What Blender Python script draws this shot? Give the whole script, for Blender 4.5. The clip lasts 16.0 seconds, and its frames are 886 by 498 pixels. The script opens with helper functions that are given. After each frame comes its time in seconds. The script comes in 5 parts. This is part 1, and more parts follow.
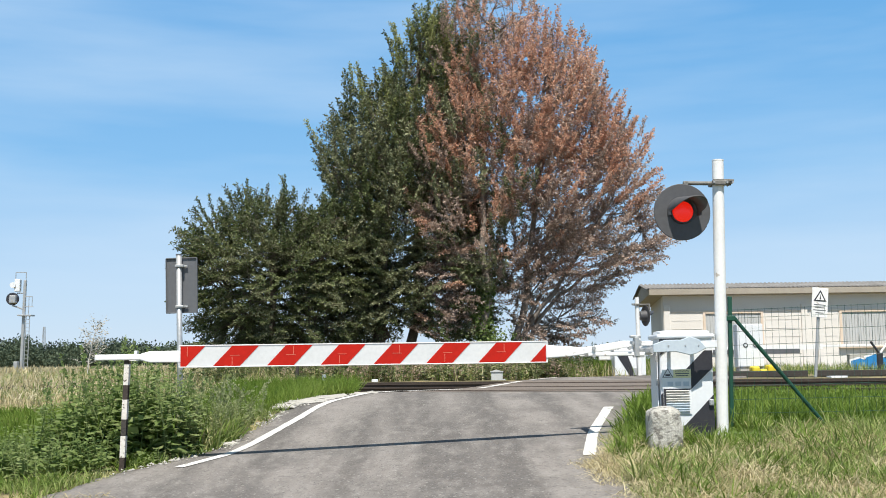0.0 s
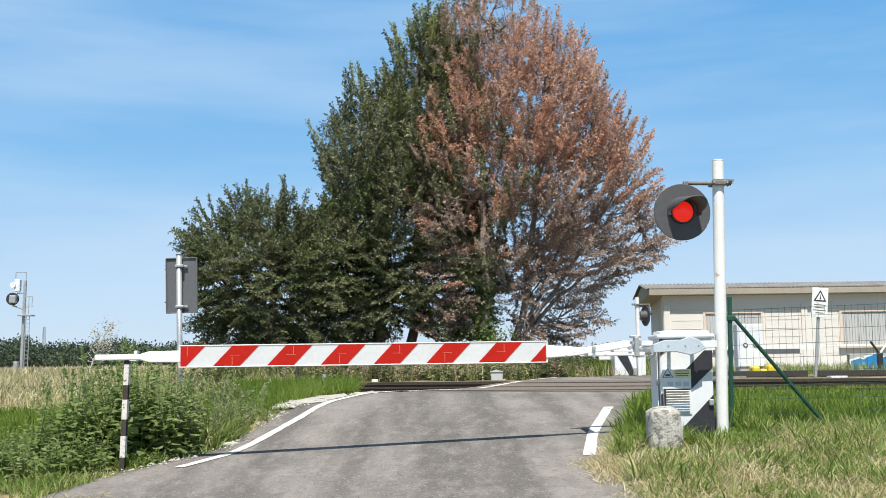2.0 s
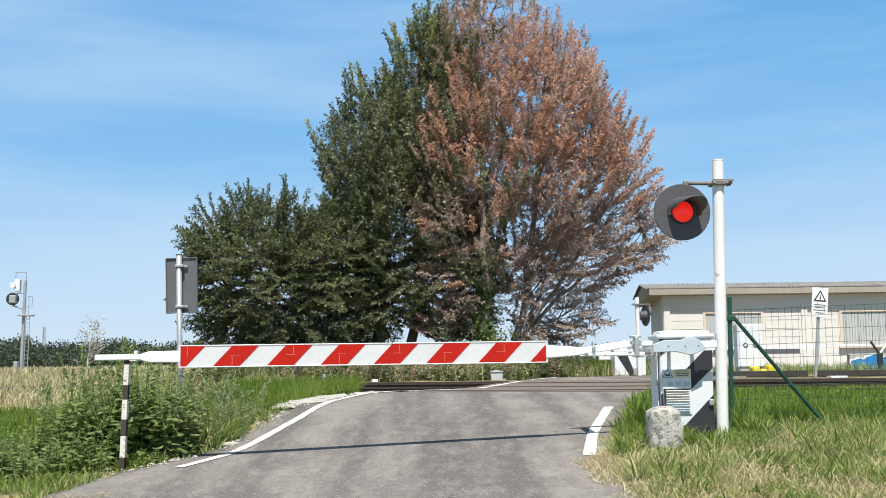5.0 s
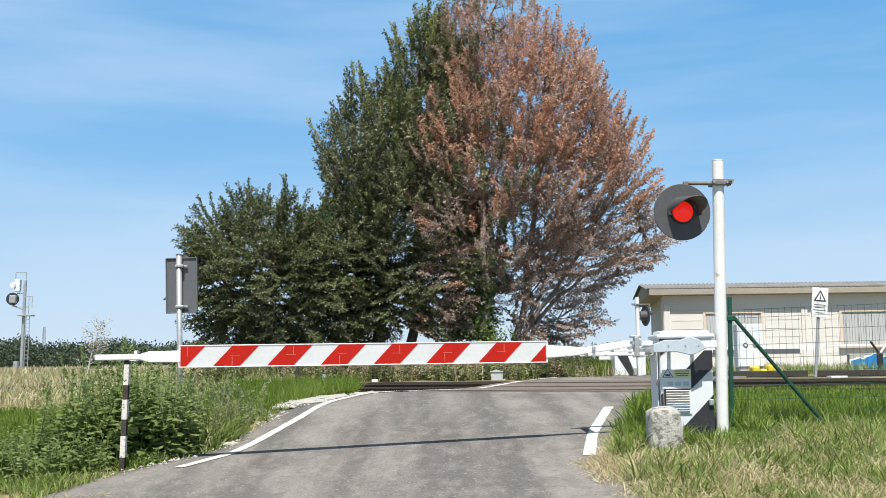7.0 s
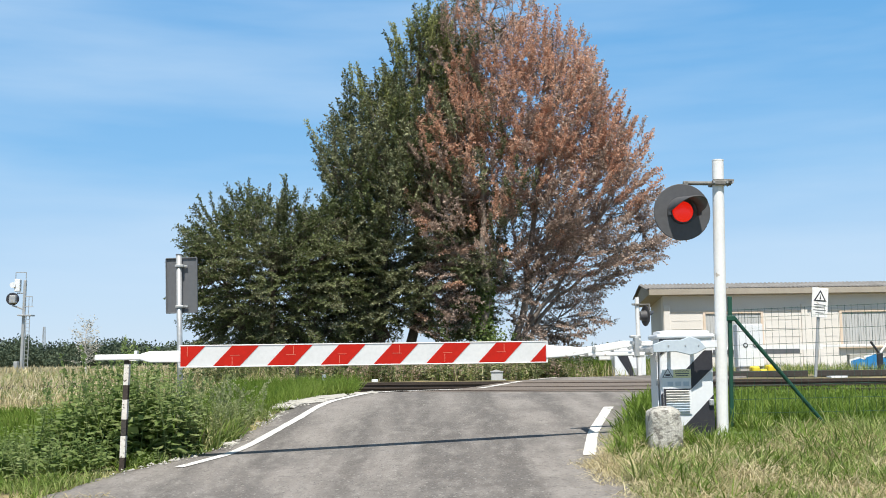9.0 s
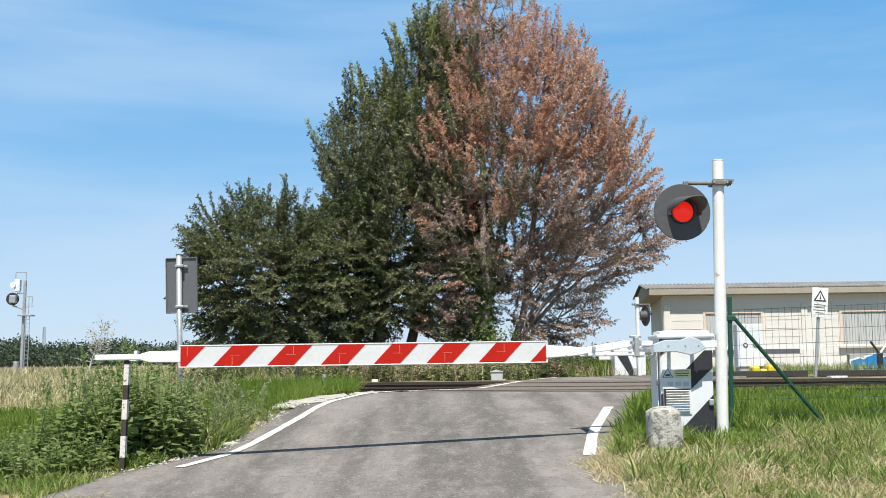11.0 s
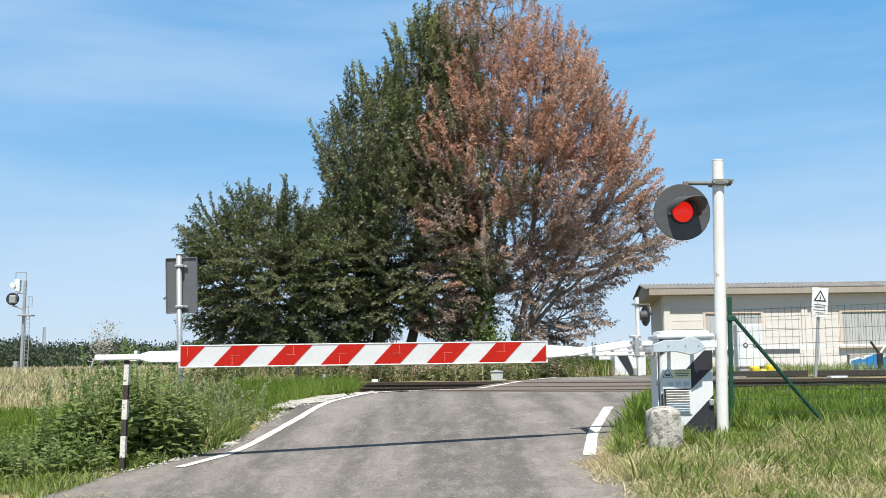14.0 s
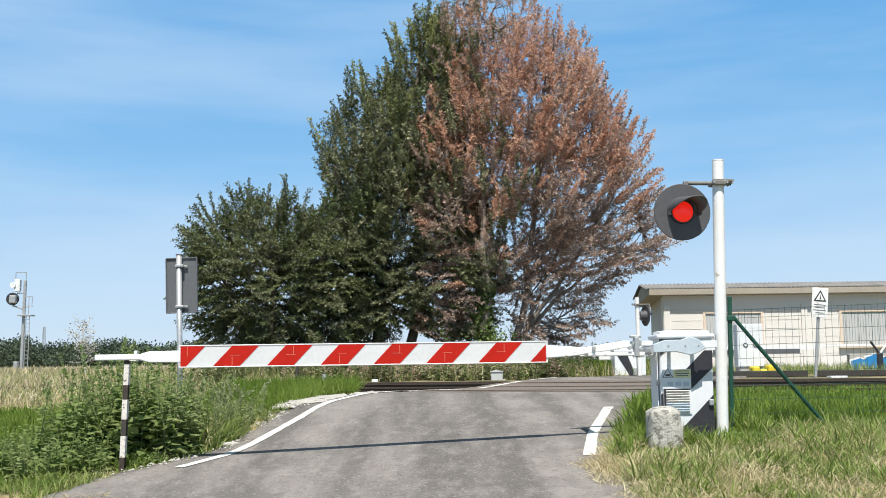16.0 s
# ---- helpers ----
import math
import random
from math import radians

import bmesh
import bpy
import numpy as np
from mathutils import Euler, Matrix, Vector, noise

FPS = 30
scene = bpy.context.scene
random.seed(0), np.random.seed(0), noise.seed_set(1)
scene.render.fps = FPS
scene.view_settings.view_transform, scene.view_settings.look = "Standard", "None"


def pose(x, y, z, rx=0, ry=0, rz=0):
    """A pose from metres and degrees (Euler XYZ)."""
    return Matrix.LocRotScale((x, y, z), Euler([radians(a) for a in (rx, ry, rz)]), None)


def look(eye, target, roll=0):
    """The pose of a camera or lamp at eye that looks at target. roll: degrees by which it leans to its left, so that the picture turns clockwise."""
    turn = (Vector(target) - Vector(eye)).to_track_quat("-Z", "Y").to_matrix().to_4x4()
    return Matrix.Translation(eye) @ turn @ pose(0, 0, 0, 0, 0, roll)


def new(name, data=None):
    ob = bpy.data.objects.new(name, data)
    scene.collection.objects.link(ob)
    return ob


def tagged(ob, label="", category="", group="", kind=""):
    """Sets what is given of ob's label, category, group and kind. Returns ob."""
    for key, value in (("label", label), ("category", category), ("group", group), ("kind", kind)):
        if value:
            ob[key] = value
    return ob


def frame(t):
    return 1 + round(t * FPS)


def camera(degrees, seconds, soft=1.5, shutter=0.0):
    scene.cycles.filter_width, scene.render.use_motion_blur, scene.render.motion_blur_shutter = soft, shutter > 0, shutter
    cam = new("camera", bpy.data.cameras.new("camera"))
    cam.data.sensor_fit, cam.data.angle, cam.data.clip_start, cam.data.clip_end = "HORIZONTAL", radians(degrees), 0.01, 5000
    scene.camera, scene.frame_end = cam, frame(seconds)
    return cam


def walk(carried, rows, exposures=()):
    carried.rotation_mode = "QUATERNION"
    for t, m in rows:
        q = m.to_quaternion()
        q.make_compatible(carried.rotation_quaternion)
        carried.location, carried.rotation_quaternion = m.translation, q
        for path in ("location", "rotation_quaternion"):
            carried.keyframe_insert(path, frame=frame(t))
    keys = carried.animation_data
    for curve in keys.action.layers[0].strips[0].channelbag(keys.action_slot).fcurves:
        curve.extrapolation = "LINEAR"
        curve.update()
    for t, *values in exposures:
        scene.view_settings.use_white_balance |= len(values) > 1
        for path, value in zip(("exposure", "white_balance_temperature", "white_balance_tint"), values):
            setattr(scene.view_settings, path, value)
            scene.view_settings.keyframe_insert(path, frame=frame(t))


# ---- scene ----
EYE = (0.0, 0.0, 0.42)
cam = camera(44.85, 16.0, soft=0.95)
VIEW = look(EYE, (0.0, 10.0, 0.42 + 10.0 * 200 / 1900), roll=-0.8)
walk(cam, [(0.0, VIEW), (16.0, VIEW)], exposures=[(0.0, 0.5), (16.0, 0.5)])

# ---- world and sun ----
SUN_EL, SUN_AZ = radians(61), radians(178)      # azimuth from +y, clockwise
world = bpy.data.worlds.new("world")
scene.world = world
world.use_nodes = True
wn, wl = world.node_tree.nodes, world.node_tree.links
wn.clear()
w_out, w_bg = wn.new("ShaderNodeOutputWorld"), wn.new("ShaderNodeBackground")
sky = wn.new("ShaderNodeTexSky")
sky.sky_type, sky.sun_disc = "NISHITA", False
sky.sun_elevation, sky.sun_rotation = SUN_EL, SUN_AZ
sky.air_density, sky.dust_density, sky.ozone_density = 1.0, 0.15, 2.5
w_tc, w_map, w_noise = wn.new("ShaderNodeTexCoord"), wn.new("ShaderNodeMapping"), wn.new("ShaderNodeTexNoise")
w_map.inputs["Scale"].default_value = (1.0, 1.0, 7.0)
w_map.inputs["Rotation"].default_value = (0.0, radians(4), 0.0)
w_noise.inputs["Scale"].default_value, w_noise.inputs["Detail"].default_value = 1.6, 6.0
w_ramp, w_mix = wn.new("ShaderNodeValToRGB"), wn.new("ShaderNodeMix")
w_ramp.color_ramp.elements[0].position, w_ramp.color_ramp.elements[0].color = 0.43, (0.0, 0.0, 0.0, 1)
w_ramp.color_ramp.elements[1].position, w_ramp.color_ramp.elements[1].color = 0.76, (0.6, 0.6, 0.6, 1)
w_mix.data_type = "RGBA"
w_mix.inputs["B"].default_value = (4.4, 5.6, 6.9, 1)
w_sep, w_grad, w_haze = wn.new("ShaderNodeSeparateXYZ"), wn.new("ShaderNodeValToRGB"), wn.new("ShaderNodeMix")
stops = [(0.0, (4.1, 5.1, 6.4)), (0.06, (3.5, 4.85, 6.45)), (0.17, (1.75, 3.85, 6.3)), (0.33, (0.95, 3.05, 5.9)), (0.5, (0.95, 1.7, 2.6)), (1.0, (0.5, 0.75, 1.0))]
while len(w_grad.color_ramp.elements) < len(stops):
    w_grad.color_ramp.elements.new(0.5)
for e, (at, c) in zip(w_grad.color_ramp.elements, stops):
    e.position, e.color = at, (*c, 1)
w_haze.data_type = "RGBA"
w_haze.inputs["Factor"].default_value = 0.85
wl.new(w_tc.outputs["Generated"], w_sep.inputs["Vector"])
wl.new(w_sep.outputs["Z"], w_grad.inputs["Fac"])
wl.new(sky.outputs["Color"], w_haze.inputs["A"])
wl.new(w_grad.outputs["Color"], w_haze.inputs["B"])
wl.new(w_tc.outputs["Generated"], w_map.inputs["Vector"])
wl.new(w_map.outputs["Vector"], w_noise.inputs["Vector"])
wl.new(w_noise.outputs["Fac"], w_ramp.inputs["Fac"])
wl.new(w_ramp.outputs["Color"], w_mix.inputs["Factor"])
wl.new(w_haze.outputs["Result"], w_mix.inputs["A"])
wl.new(w_mix.outputs["Result"], w_bg.inputs["Color"])
wl.new(w_bg.outputs["Background"], w_out.inputs["Surface"])
w_bg.inputs["Strength"].default_value = 0.10

sun_data = bpy.data.lights.new("sun", "SUN")
sun_data.energy, sun_data.angle, sun_data.color = 4.6, radians(0.53), (1.0, 0.95, 0.86)
sun_ob = new("sun", sun_data)
SUN_DIR = Vector((math.sin(SUN_AZ) * math.cos(SUN_EL), math.cos(SUN_AZ) * math.cos(SUN_EL), math.sin(SUN_EL)))
sun_ob.matrix_world = look(SUN_DIR * 50, (0, 0, 0))


# ---- materials ----
def material(name, a, b=None, rough=0.7, metal=0.0, fine=40.0, coarse=3.0, bump=0.15, wear=None, wear_at=0.62, spec=0.5, per_object=False):
    """Two colours mixed by noise at two scales, fine relief, and optional worn patches."""
    m = bpy.data.materials.new(name)
    m.use_nodes = True
    n, l = m.node_tree.nodes, m.node_tree.links
    p = n["Principled BSDF"]
    b = b or tuple(c * 0.75 for c in a)
    tc = n.new("ShaderNodeTexCoord")
    n1, n2 = n.new("ShaderNodeTexNoise"), n.new("ShaderNodeTexNoise")
    n1.inputs["Scale"].default_value, n1.inputs["Detail"].default_value = coarse, 5.0
    n2.inputs["Scale"].default_value, n2.inputs["Detail"].default_value = fine, 4.0
    add = n.new("ShaderNodeMath")
    add.operation = "MULTIPLY_ADD"
    add.inputs[1].default_value = 0.5
    half = n.new("ShaderNodeMath")
    half.operation = "MULTIPLY"
    half.inputs[1].default_value = 0.5
    ramp = n.new("ShaderNodeValToRGB")
    ramp.color_ramp.elements[0].position, ramp.color_ramp.elements[1].position = 0.36, 0.66
    ramp.color_ramp.elements[0].color, ramp.color_ramp.elements[1].color = (*a, 1), (*b, 1)
    for k in (n1, n2):
        l.new(tc.outputs["Object"], k.inputs["Vector"])
    l.new(n2.outputs["Fac"], half.inputs[0])
    l.new(n1.outputs["Fac"], add.inputs[0])
    l.new(half.outputs[0], add.inputs[2])
    l.new(add.outputs[0], ramp.inputs["Fac"])
    colour = ramp.outputs["Color"]
    if wear:
        n3, r3, mx = n.new("ShaderNodeTexNoise"), n.new("ShaderNodeValToRGB"), n.new("ShaderNodeMix")
        n3.inputs["Scale"].default_value, n3.inputs["Detail"].default_value = coarse * 2.3, 8.0
        r3.color_ramp.elements[0].position, r3.color_ramp.elements[1].position = wear_at, wear_at + 0.07
        mx.data_type = "RGBA"
        mx.inputs["B"].default_value = (*wear, 1)
        l.new(tc.outputs["Object"], n3.inputs["Vector"])
        l.new(n3.outputs["Fac"], r3.inputs["Fac"])
        l.new(r3.outputs["Color"], mx.inputs["Factor"])
        l.new(colour, mx.inputs["A"])
        colour = mx.outputs["Result"]
    if per_object:
        oi, hv, mr = n.new("ShaderNodeObjectInfo"), n.new("ShaderNodeHueSaturation"), n.new("ShaderNodeMapRange")
        mr.inputs["To Min"].default_value, mr.inputs["To Max"].default_value = 0.8, 1.2
        l.new(oi.outputs["Random"], mr.inputs["Value"])
        l.new(mr.outputs["Result"], hv.inputs["Value"])
        l.new(colour, hv.inputs["Color"])
        colour = hv.outputs["Color"]
    l.new(colour, p.inputs["Base Color"])
    bp = n.new("ShaderNodeBump")
    bp.inputs["Strength"].default_value, bp.inputs["Distance"].default_value = bump, 0.02
    l.new(n2.outputs["Fac"], bp.inputs["Height"])
    l.new(bp.outputs["Normal"], p.inputs["Normal"])
    p.inputs["Roughness"].default_value, p.inputs["Metallic"].default_value = rough, metal
    p.inputs["Specular IOR Level"].default_value = spec
    return m


def leaf_material(name, colours, translucent=0.3, rough=0.6, patch=0.6, spec=0.12):
    """Leaves or blades: colour by island and by a slow drift over the plant, with light passing through."""
    m = bpy.data.materials.new(name)
    m.use_nodes = True
    n, l = m.node_tree.nodes, m.node_tree.links
    p, out = n["Principled BSDF"], n["Material Output"]
    geo, tc, nz = n.new("ShaderNodeNewGeometry"), n.new("ShaderNodeTexCoord"), n.new("ShaderNodeTexNoise")
    nz.inputs["Scale"].default_value, nz.inputs["Detail"].default_value = patch, 4.0
    mr = n.new("ShaderNodeMapRange")
    mr.inputs["From Min"].default_value, mr.inputs["From Max"].default_value = 0.3, 0.7
    avg = n.new("ShaderNodeMix")
    avg.inputs["Factor"].default_value = 0.5
    ramp = n.new("ShaderNodeValToRGB")
    while len(ramp.color_ramp.elements) < len(colours):
        ramp.color_ramp.elements.new(0.5)
    for k, c in enumerate(colours):
        ramp.color_ramp.elements[k].position = 0.12 + 0.76 * k / (len(colours) - 1)
        ramp.color_ramp.elements[k].color = (*c, 1)
    l.new(tc.outputs["Object"], nz.inputs["Vector"])
    l.new(nz.outputs["Fac"], mr.inputs["Value"])
    l.new(mr.outputs["Result"], avg.inputs["A"])
    l.new(geo.outputs["Random Per Island"], avg.inputs["B"])
    l.new(avg.outputs["Result"], ramp.inputs["Fac"])
    l.new(ramp.outputs["Color"], p.inputs["Base Color"])
    p.inputs["Roughness"].default_value = rough
    p.inputs["Specular IOR Level"].default_value = spec
    tr, mix = n.new("ShaderNodeBsdfTranslucent"), n.new("ShaderNodeMixShader")
    mix.inputs["Fac"].default_value = translucent
    l.new(ramp.outputs["Color"], tr.inputs["Color"])
    l.new(p.outputs["BSDF"], mix.inputs[1])
    l.new(tr.outputs["BSDF"], mix.inputs[2])
    l.new(mix.outputs["Shader"], out.inputs["Surface"])
    return m


M = {
    "soil": material("soil", (0.17, 0.13, 0.07), (0.09, 0.10, 0.035), 0.95, fine=18, coarse=0.6, bump=0.5, wear=(0.30, 0.24, 0.12), wear_at=0.56),
    "asphalt_dark": material("asphalt_dark", (0.20, 0.165, 0.14), (0.14, 0.118, 0.10), 0.85, fine=60, coarse=1.5, bump=0.4),
    "line": material("line", (0.74, 0.73, 0.70), (0.55, 0.54, 0.51), 0.8, fine=50, coarse=5, bump=0.3, wear=(0.22, 0.21, 0.20), wear_at=0.63),
    "boom_white": material("boom_white", (0.68, 0.69, 0.69), (0.60, 0.61, 0.61), 0.45, fine=30, coarse=2, bump=0.03),
    "white": material("white", (0.82, 0.82, 0.81), (0.74, 0.74, 0.73), 0.45, fine=30, coarse=4, bump=0.05, wear=(0.45, 0.40, 0.34), wear_at=0.67),
    "worn_white": material("worn_white", (0.74, 0.71, 0.66), (0.62, 0.58, 0.52), 0.7, fine=60, coarse=14, bump=0.2, wear=(0.12, 0.095, 0.08), wear_at=0.60),
    "white_panel": material("white_panel", (0.76, 0.78, 0.80), (0.68, 0.70, 0.73), 0.4, fine=25, coarse=2, bump=0.04),
    "pale_blue": material("pale_blue", (0.52, 0.59, 0.65), (0.43, 0.50, 0.57), 0.4, fine=25, coarse=3, bump=0.04, wear=(0.40, 0.40, 0.42), wear_at=0.66),
    "joint": material("joint", (0.62, 0.22, 0.15), (0.55, 0.18, 0.12), 0.5, fine=30, coarse=3, bump=0.02),
    "red": material("red", (0.50, 0.014, 0.006), (0.40, 0.012, 0.005), 0.6, fine=30, coarse=3, bump=0.04, spec=0.2),
    "black": material("black", (0.022, 0.022, 0.03), (0.035, 0.034, 0.04), 0.5, fine=30, coarse=4, bump=0.05),
    "lamp_black": material("lamp_black", (0.085, 0.085, 0.09), (0.065, 0.065, 0.07), 0.55, fine=20, coarse=3, bump=0.04),
    "galv": material("galv", (0.50, 0.51, 0.51), (0.40, 0.41, 0.42), 0.5, 0.55, fine=30, coarse=6, bump=0.05),
    "sign_back": material("sign_back", (0.13, 0.135, 0.145), (0.105, 0.11, 0.12), 0.5, 0.1, fine=20, coarse=3, bump=0.03),
    "dull_steel": material("dull_steel", (0.24, 0.235, 0.22), (0.13, 0.12, 0.11), 0.7, 0.3, fine=60, coarse=12, bump=0.3),
    "rust": material("rust", (0.075, 0.055, 0.045), (0.045, 0.036, 0.032), 0.8, 0.2, fine=60, coarse=8, bump=0.3),
    "rail_top": material("rail_top", (0.35, 0.33, 0.31), (0.25, 0.22, 0.2), 0.35, 0.8, fine=40, coarse=3, bump=0.05),
    "dark_wood": material("dark_wood", (0.06, 0.052, 0.045), (0.035, 0.03, 0.027), 0.85, fine=40, coarse=3, bump=0.4),
    "green_paint": material("green_paint", (0.012, 0.075, 0.045), (0.01, 0.055, 0.035), 0.45, fine=30, coarse=5, bump=0.05),
    "stone": material("stone", (0.55, 0.53, 0.48), (0.31, 0.30, 0.27), 0.9, fine=45, coarse=6, bump=0.8, wear=(0.20, 0.19, 0.17), wear_at=0.53),
    "concrete": material("concrete", (0.48, 0.46, 0.42), (0.36, 0.345, 0.315), 0.9, fine=30, coarse=3, bump=0.3),
    "plaster": material("plaster", (0.75, 0.72, 0.68), (0.68, 0.65, 0.605), 0.9, fine=25, coarse=0.8, bump=0.2),
    # plain grey, and the plaster colour with the end wall's shade in it
    "plaster_grey_and_shade": material("plaster_grey_and_shade", (0.58, 0.56, 0.52), (0.50, 0.48, 0.45), 0.9, fine=25, coarse=1, bump=0.2),
    "fascia": material("fascia", (0.40, 0.36, 0.30), (0.33, 0.29, 0.24), 0.85, fine=20, coarse=2, bump=0.2),
    "roof": material("roof", (0.25, 0.245, 0.24), (0.14, 0.135, 0.13), 0.9, fine=20, coarse=2, bump=0.3),
    "shutter": material("shutter", (0.52, 0.53, 0.53), (0.45, 0.46, 0.46), 0.6, fine=20, coarse=2, bump=0.1),
    "brick_frame": material("brick_frame", (0.72, 0.60, 0.49), (0.66, 0.53, 0.42), 0.85, fine=30, coarse=3, bump=0.2),
    "blue": material("blue", (0.03, 0.25, 0.55), (0.02, 0.18, 0.45), 0.5, fine=20, coarse=4, bump=0.05),
    "yellow": material("yellow", (0.75, 0.6, 0.03), (0.65, 0.5, 0.03), 0.6, fine=20, coarse=4, bump=0.05),
    "label_yellow": material("label_yellow", (0.72, 0.70, 0.42), (0.66, 0.64, 0.38), 0.5, fine=20, coarse=4, bump=0.02),
    "bark": material("bark", (0.17, 0.14, 0.11), (0.09, 0.075, 0.06), 0.95, fine=30, coarse=5, bump=0.8),
    "bark_pale": material("bark_pale", (0.30, 0.25, 0.21), (0.17, 0.14, 0.12), 0.95, fine=30, coarse=5, bump=0.8),
    "ballast": material("ballast", (0.30, 0.27, 0.23), (0.15, 0.13, 0.11), 0.95, fine=30, coarse=8, bump=0.9),
    "leaf_green": leaf_material("leaf_green", [(0.06, 0.085, 0.032), (0.125, 0.155, 0.06), (0.31, 0.34, 0.165)], 0.24, 0.5, spec=0.25),
    "leaf_dark": leaf_material("leaf_dark", [(0.08, 0.10, 0.052), (0.165, 0.185, 0.092), (0.42, 0.43, 0.26)], 0.24, 0.5, spec=0.25),
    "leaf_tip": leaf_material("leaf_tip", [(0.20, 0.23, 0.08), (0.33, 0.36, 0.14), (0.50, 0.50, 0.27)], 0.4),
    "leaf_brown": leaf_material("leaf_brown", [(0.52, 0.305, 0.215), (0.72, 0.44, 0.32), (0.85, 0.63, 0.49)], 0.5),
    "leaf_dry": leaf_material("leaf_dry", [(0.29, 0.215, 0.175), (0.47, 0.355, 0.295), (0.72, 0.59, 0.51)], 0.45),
    "ivy": leaf_material("ivy", [(0.10, 0.15, 0.045), (0.18, 0.245, 0.08), (0.36, 0.41, 0.19)], 0.3),
    "nettle": leaf_material("nettle", [(0.15, 0.22, 0.075), (0.24, 0.32, 0.115), (0.37, 0.43, 0.20)], 0.5, patch=1.5),
    "weed_pale": leaf_material("weed_pale", [(0.17, 0.22, 0.09), (0.28, 0.33, 0.15), (0.44, 0.46, 0.27)], 0.45, patch=1.5),
    "pale_leaf": leaf_material("pale_leaf", [(0.40, 0.38, 0.32), (0.5, 0.48, 0.42), (0.6, 0.58, 0.52)], 0.3),
    "grass": leaf_material("grass", [(0.10, 0.165, 0.022), (0.155, 0.24, 0.04), (0.26, 0.33, 0.085)], 0.28, patch=0.8),
    "grass_mixed": leaf_material("grass_mixed", [(0.12, 0.19, 0.04), (0.23, 0.30, 0.085), (0.54, 0.49, 0.27)], 0.28, patch=2.2),
    "straw": leaf_material("straw", [(0.38, 0.32, 0.17), (0.56, 0.485, 0.30), (0.72, 0.655, 0.46)], 0.35, patch=1.0),
    # lighter, bluish greens: the haze of distance is put into the leaf colour
    "far_green_haze": leaf_material("far_green_haze", [(0.055, 0.08, 0.055), (0.085, 0.115, 0.075), (0.13, 0.16, 0.105)], 0.15, patch=0.05),
}


def asphalt_material():
    """Worn asphalt: long pale wheel streaks, stains, dark and light grit."""
    m = bpy.data.materials.new("asphalt")
    m.use_nodes = True
    n, l = m.node_tree.nodes, m.node_tree.links
    p, tc = n["Principled BSDF"], n.new("ShaderNodeTexCoord")

    def cloud(scale, stretch, detail=6.0):
        mp, nz = n.new("ShaderNodeMapping"), n.new("ShaderNodeTexNoise")
        mp.inputs["Scale"].default_value = stretch
        nz.inputs["Scale"].default_value, nz.inputs["Detail"].default_value = scale, detail
        l.new(tc.outputs["Object"], mp.inputs["Vector"])
        l.new(mp.outputs["Vector"], nz.inputs["Vector"])
        return nz.outputs["Fac"]

    def blend(fac, a, b, lo, hi):
        r, x = n.new("ShaderNodeMapRange"), n.new("ShaderNodeMix")
        r.inputs["From Min"].default_value, r.inputs["From Max"].default_value = lo, hi
        x.data_type = "RGBA"
        l.new(fac, r.inputs["Value"])
        l.new(r.outputs["Result"], x.inputs["Factor"])
        for sock, v in (("A", a), ("B", b)):
            if isinstance(v, tuple):
                x.inputs[sock].default_value = (*v, 1)
            else:
                l.new(v, x.inputs[sock])
        return x.outputs["Result"]

    c = blend(cloud(1.0, (2.0, 0.10, 1), 8.0), (0.125, 0.114, 0.105), (0.25, 0.228, 0.21), 0.38, 0.62)
    c = blend(cloud(0.9, (1, 0.8, 1), 8.0), c, (0.115, 0.105, 0.098), 0.5, 0.75)
    c = blend(cloud(7, (1.0, 0.35, 1), 5.0), c, (0.30, 0.278, 0.255), 0.48, 0.95)
    c = blend(cloud(16, (0.8, 0.6, 1), 5.0), c, (0.095, 0.087, 0.08), 0.52, 0.95)
    grit = cloud(38, (1, 0.6, 1), 3.0)
    c = blend(grit, c, (0.34, 0.32, 0.30), 0.57, 0.78)
    c = blend(cloud(46, (1.3, 0.7, 1), 2.0), c, (0.05, 0.048, 0.046), 0.60, 0.74)
    l.new(c, p.inputs["Base Color"])
    bp = n.new("ShaderNodeBump")
    bp.inputs["Strength"].default_value, bp.inputs["Distance"].default_value = 0.8, 0.014
    l.new(grit, bp.inputs["Height"])
    l.new(bp.outputs["Normal"], p.inputs["Normal"])
    p.inputs["Roughness"].default_value = 0.85
    return m


M["asphalt"] = asphalt_material()
lens_m = bpy.data.materials.new("red_lens")
lens_m.use_nodes = True
lp = lens_m.node_tree.nodes["Principled BSDF"]
lp.inputs["Base Color"].default_value, lp.inputs["Roughness"].default_value = (0.45, 0.012, 0.008, 1), 0.25
lp.inputs["Emission Color"].default_value, lp.inputs["Emission Strength"].default_value = (1.0, 0.02, 0.006, 1), 0.42
M["lens"] = lens_m


# ---- mesh helpers ----
def part(name, bm, mat, parent=None, label="", smooth=False):
    me = bpy.data.meshes.new(name)
    bm.to_mesh(me)
    bm.free()
    me.materials.append(M[mat])
    if smooth:
        me.polygons.foreach_set("use_smooth", [True] * len(me.polygons))
    ob = new(name, me)
    if parent:
        ob.parent = parent
    if label:
        ob["label"] = label
    return ob


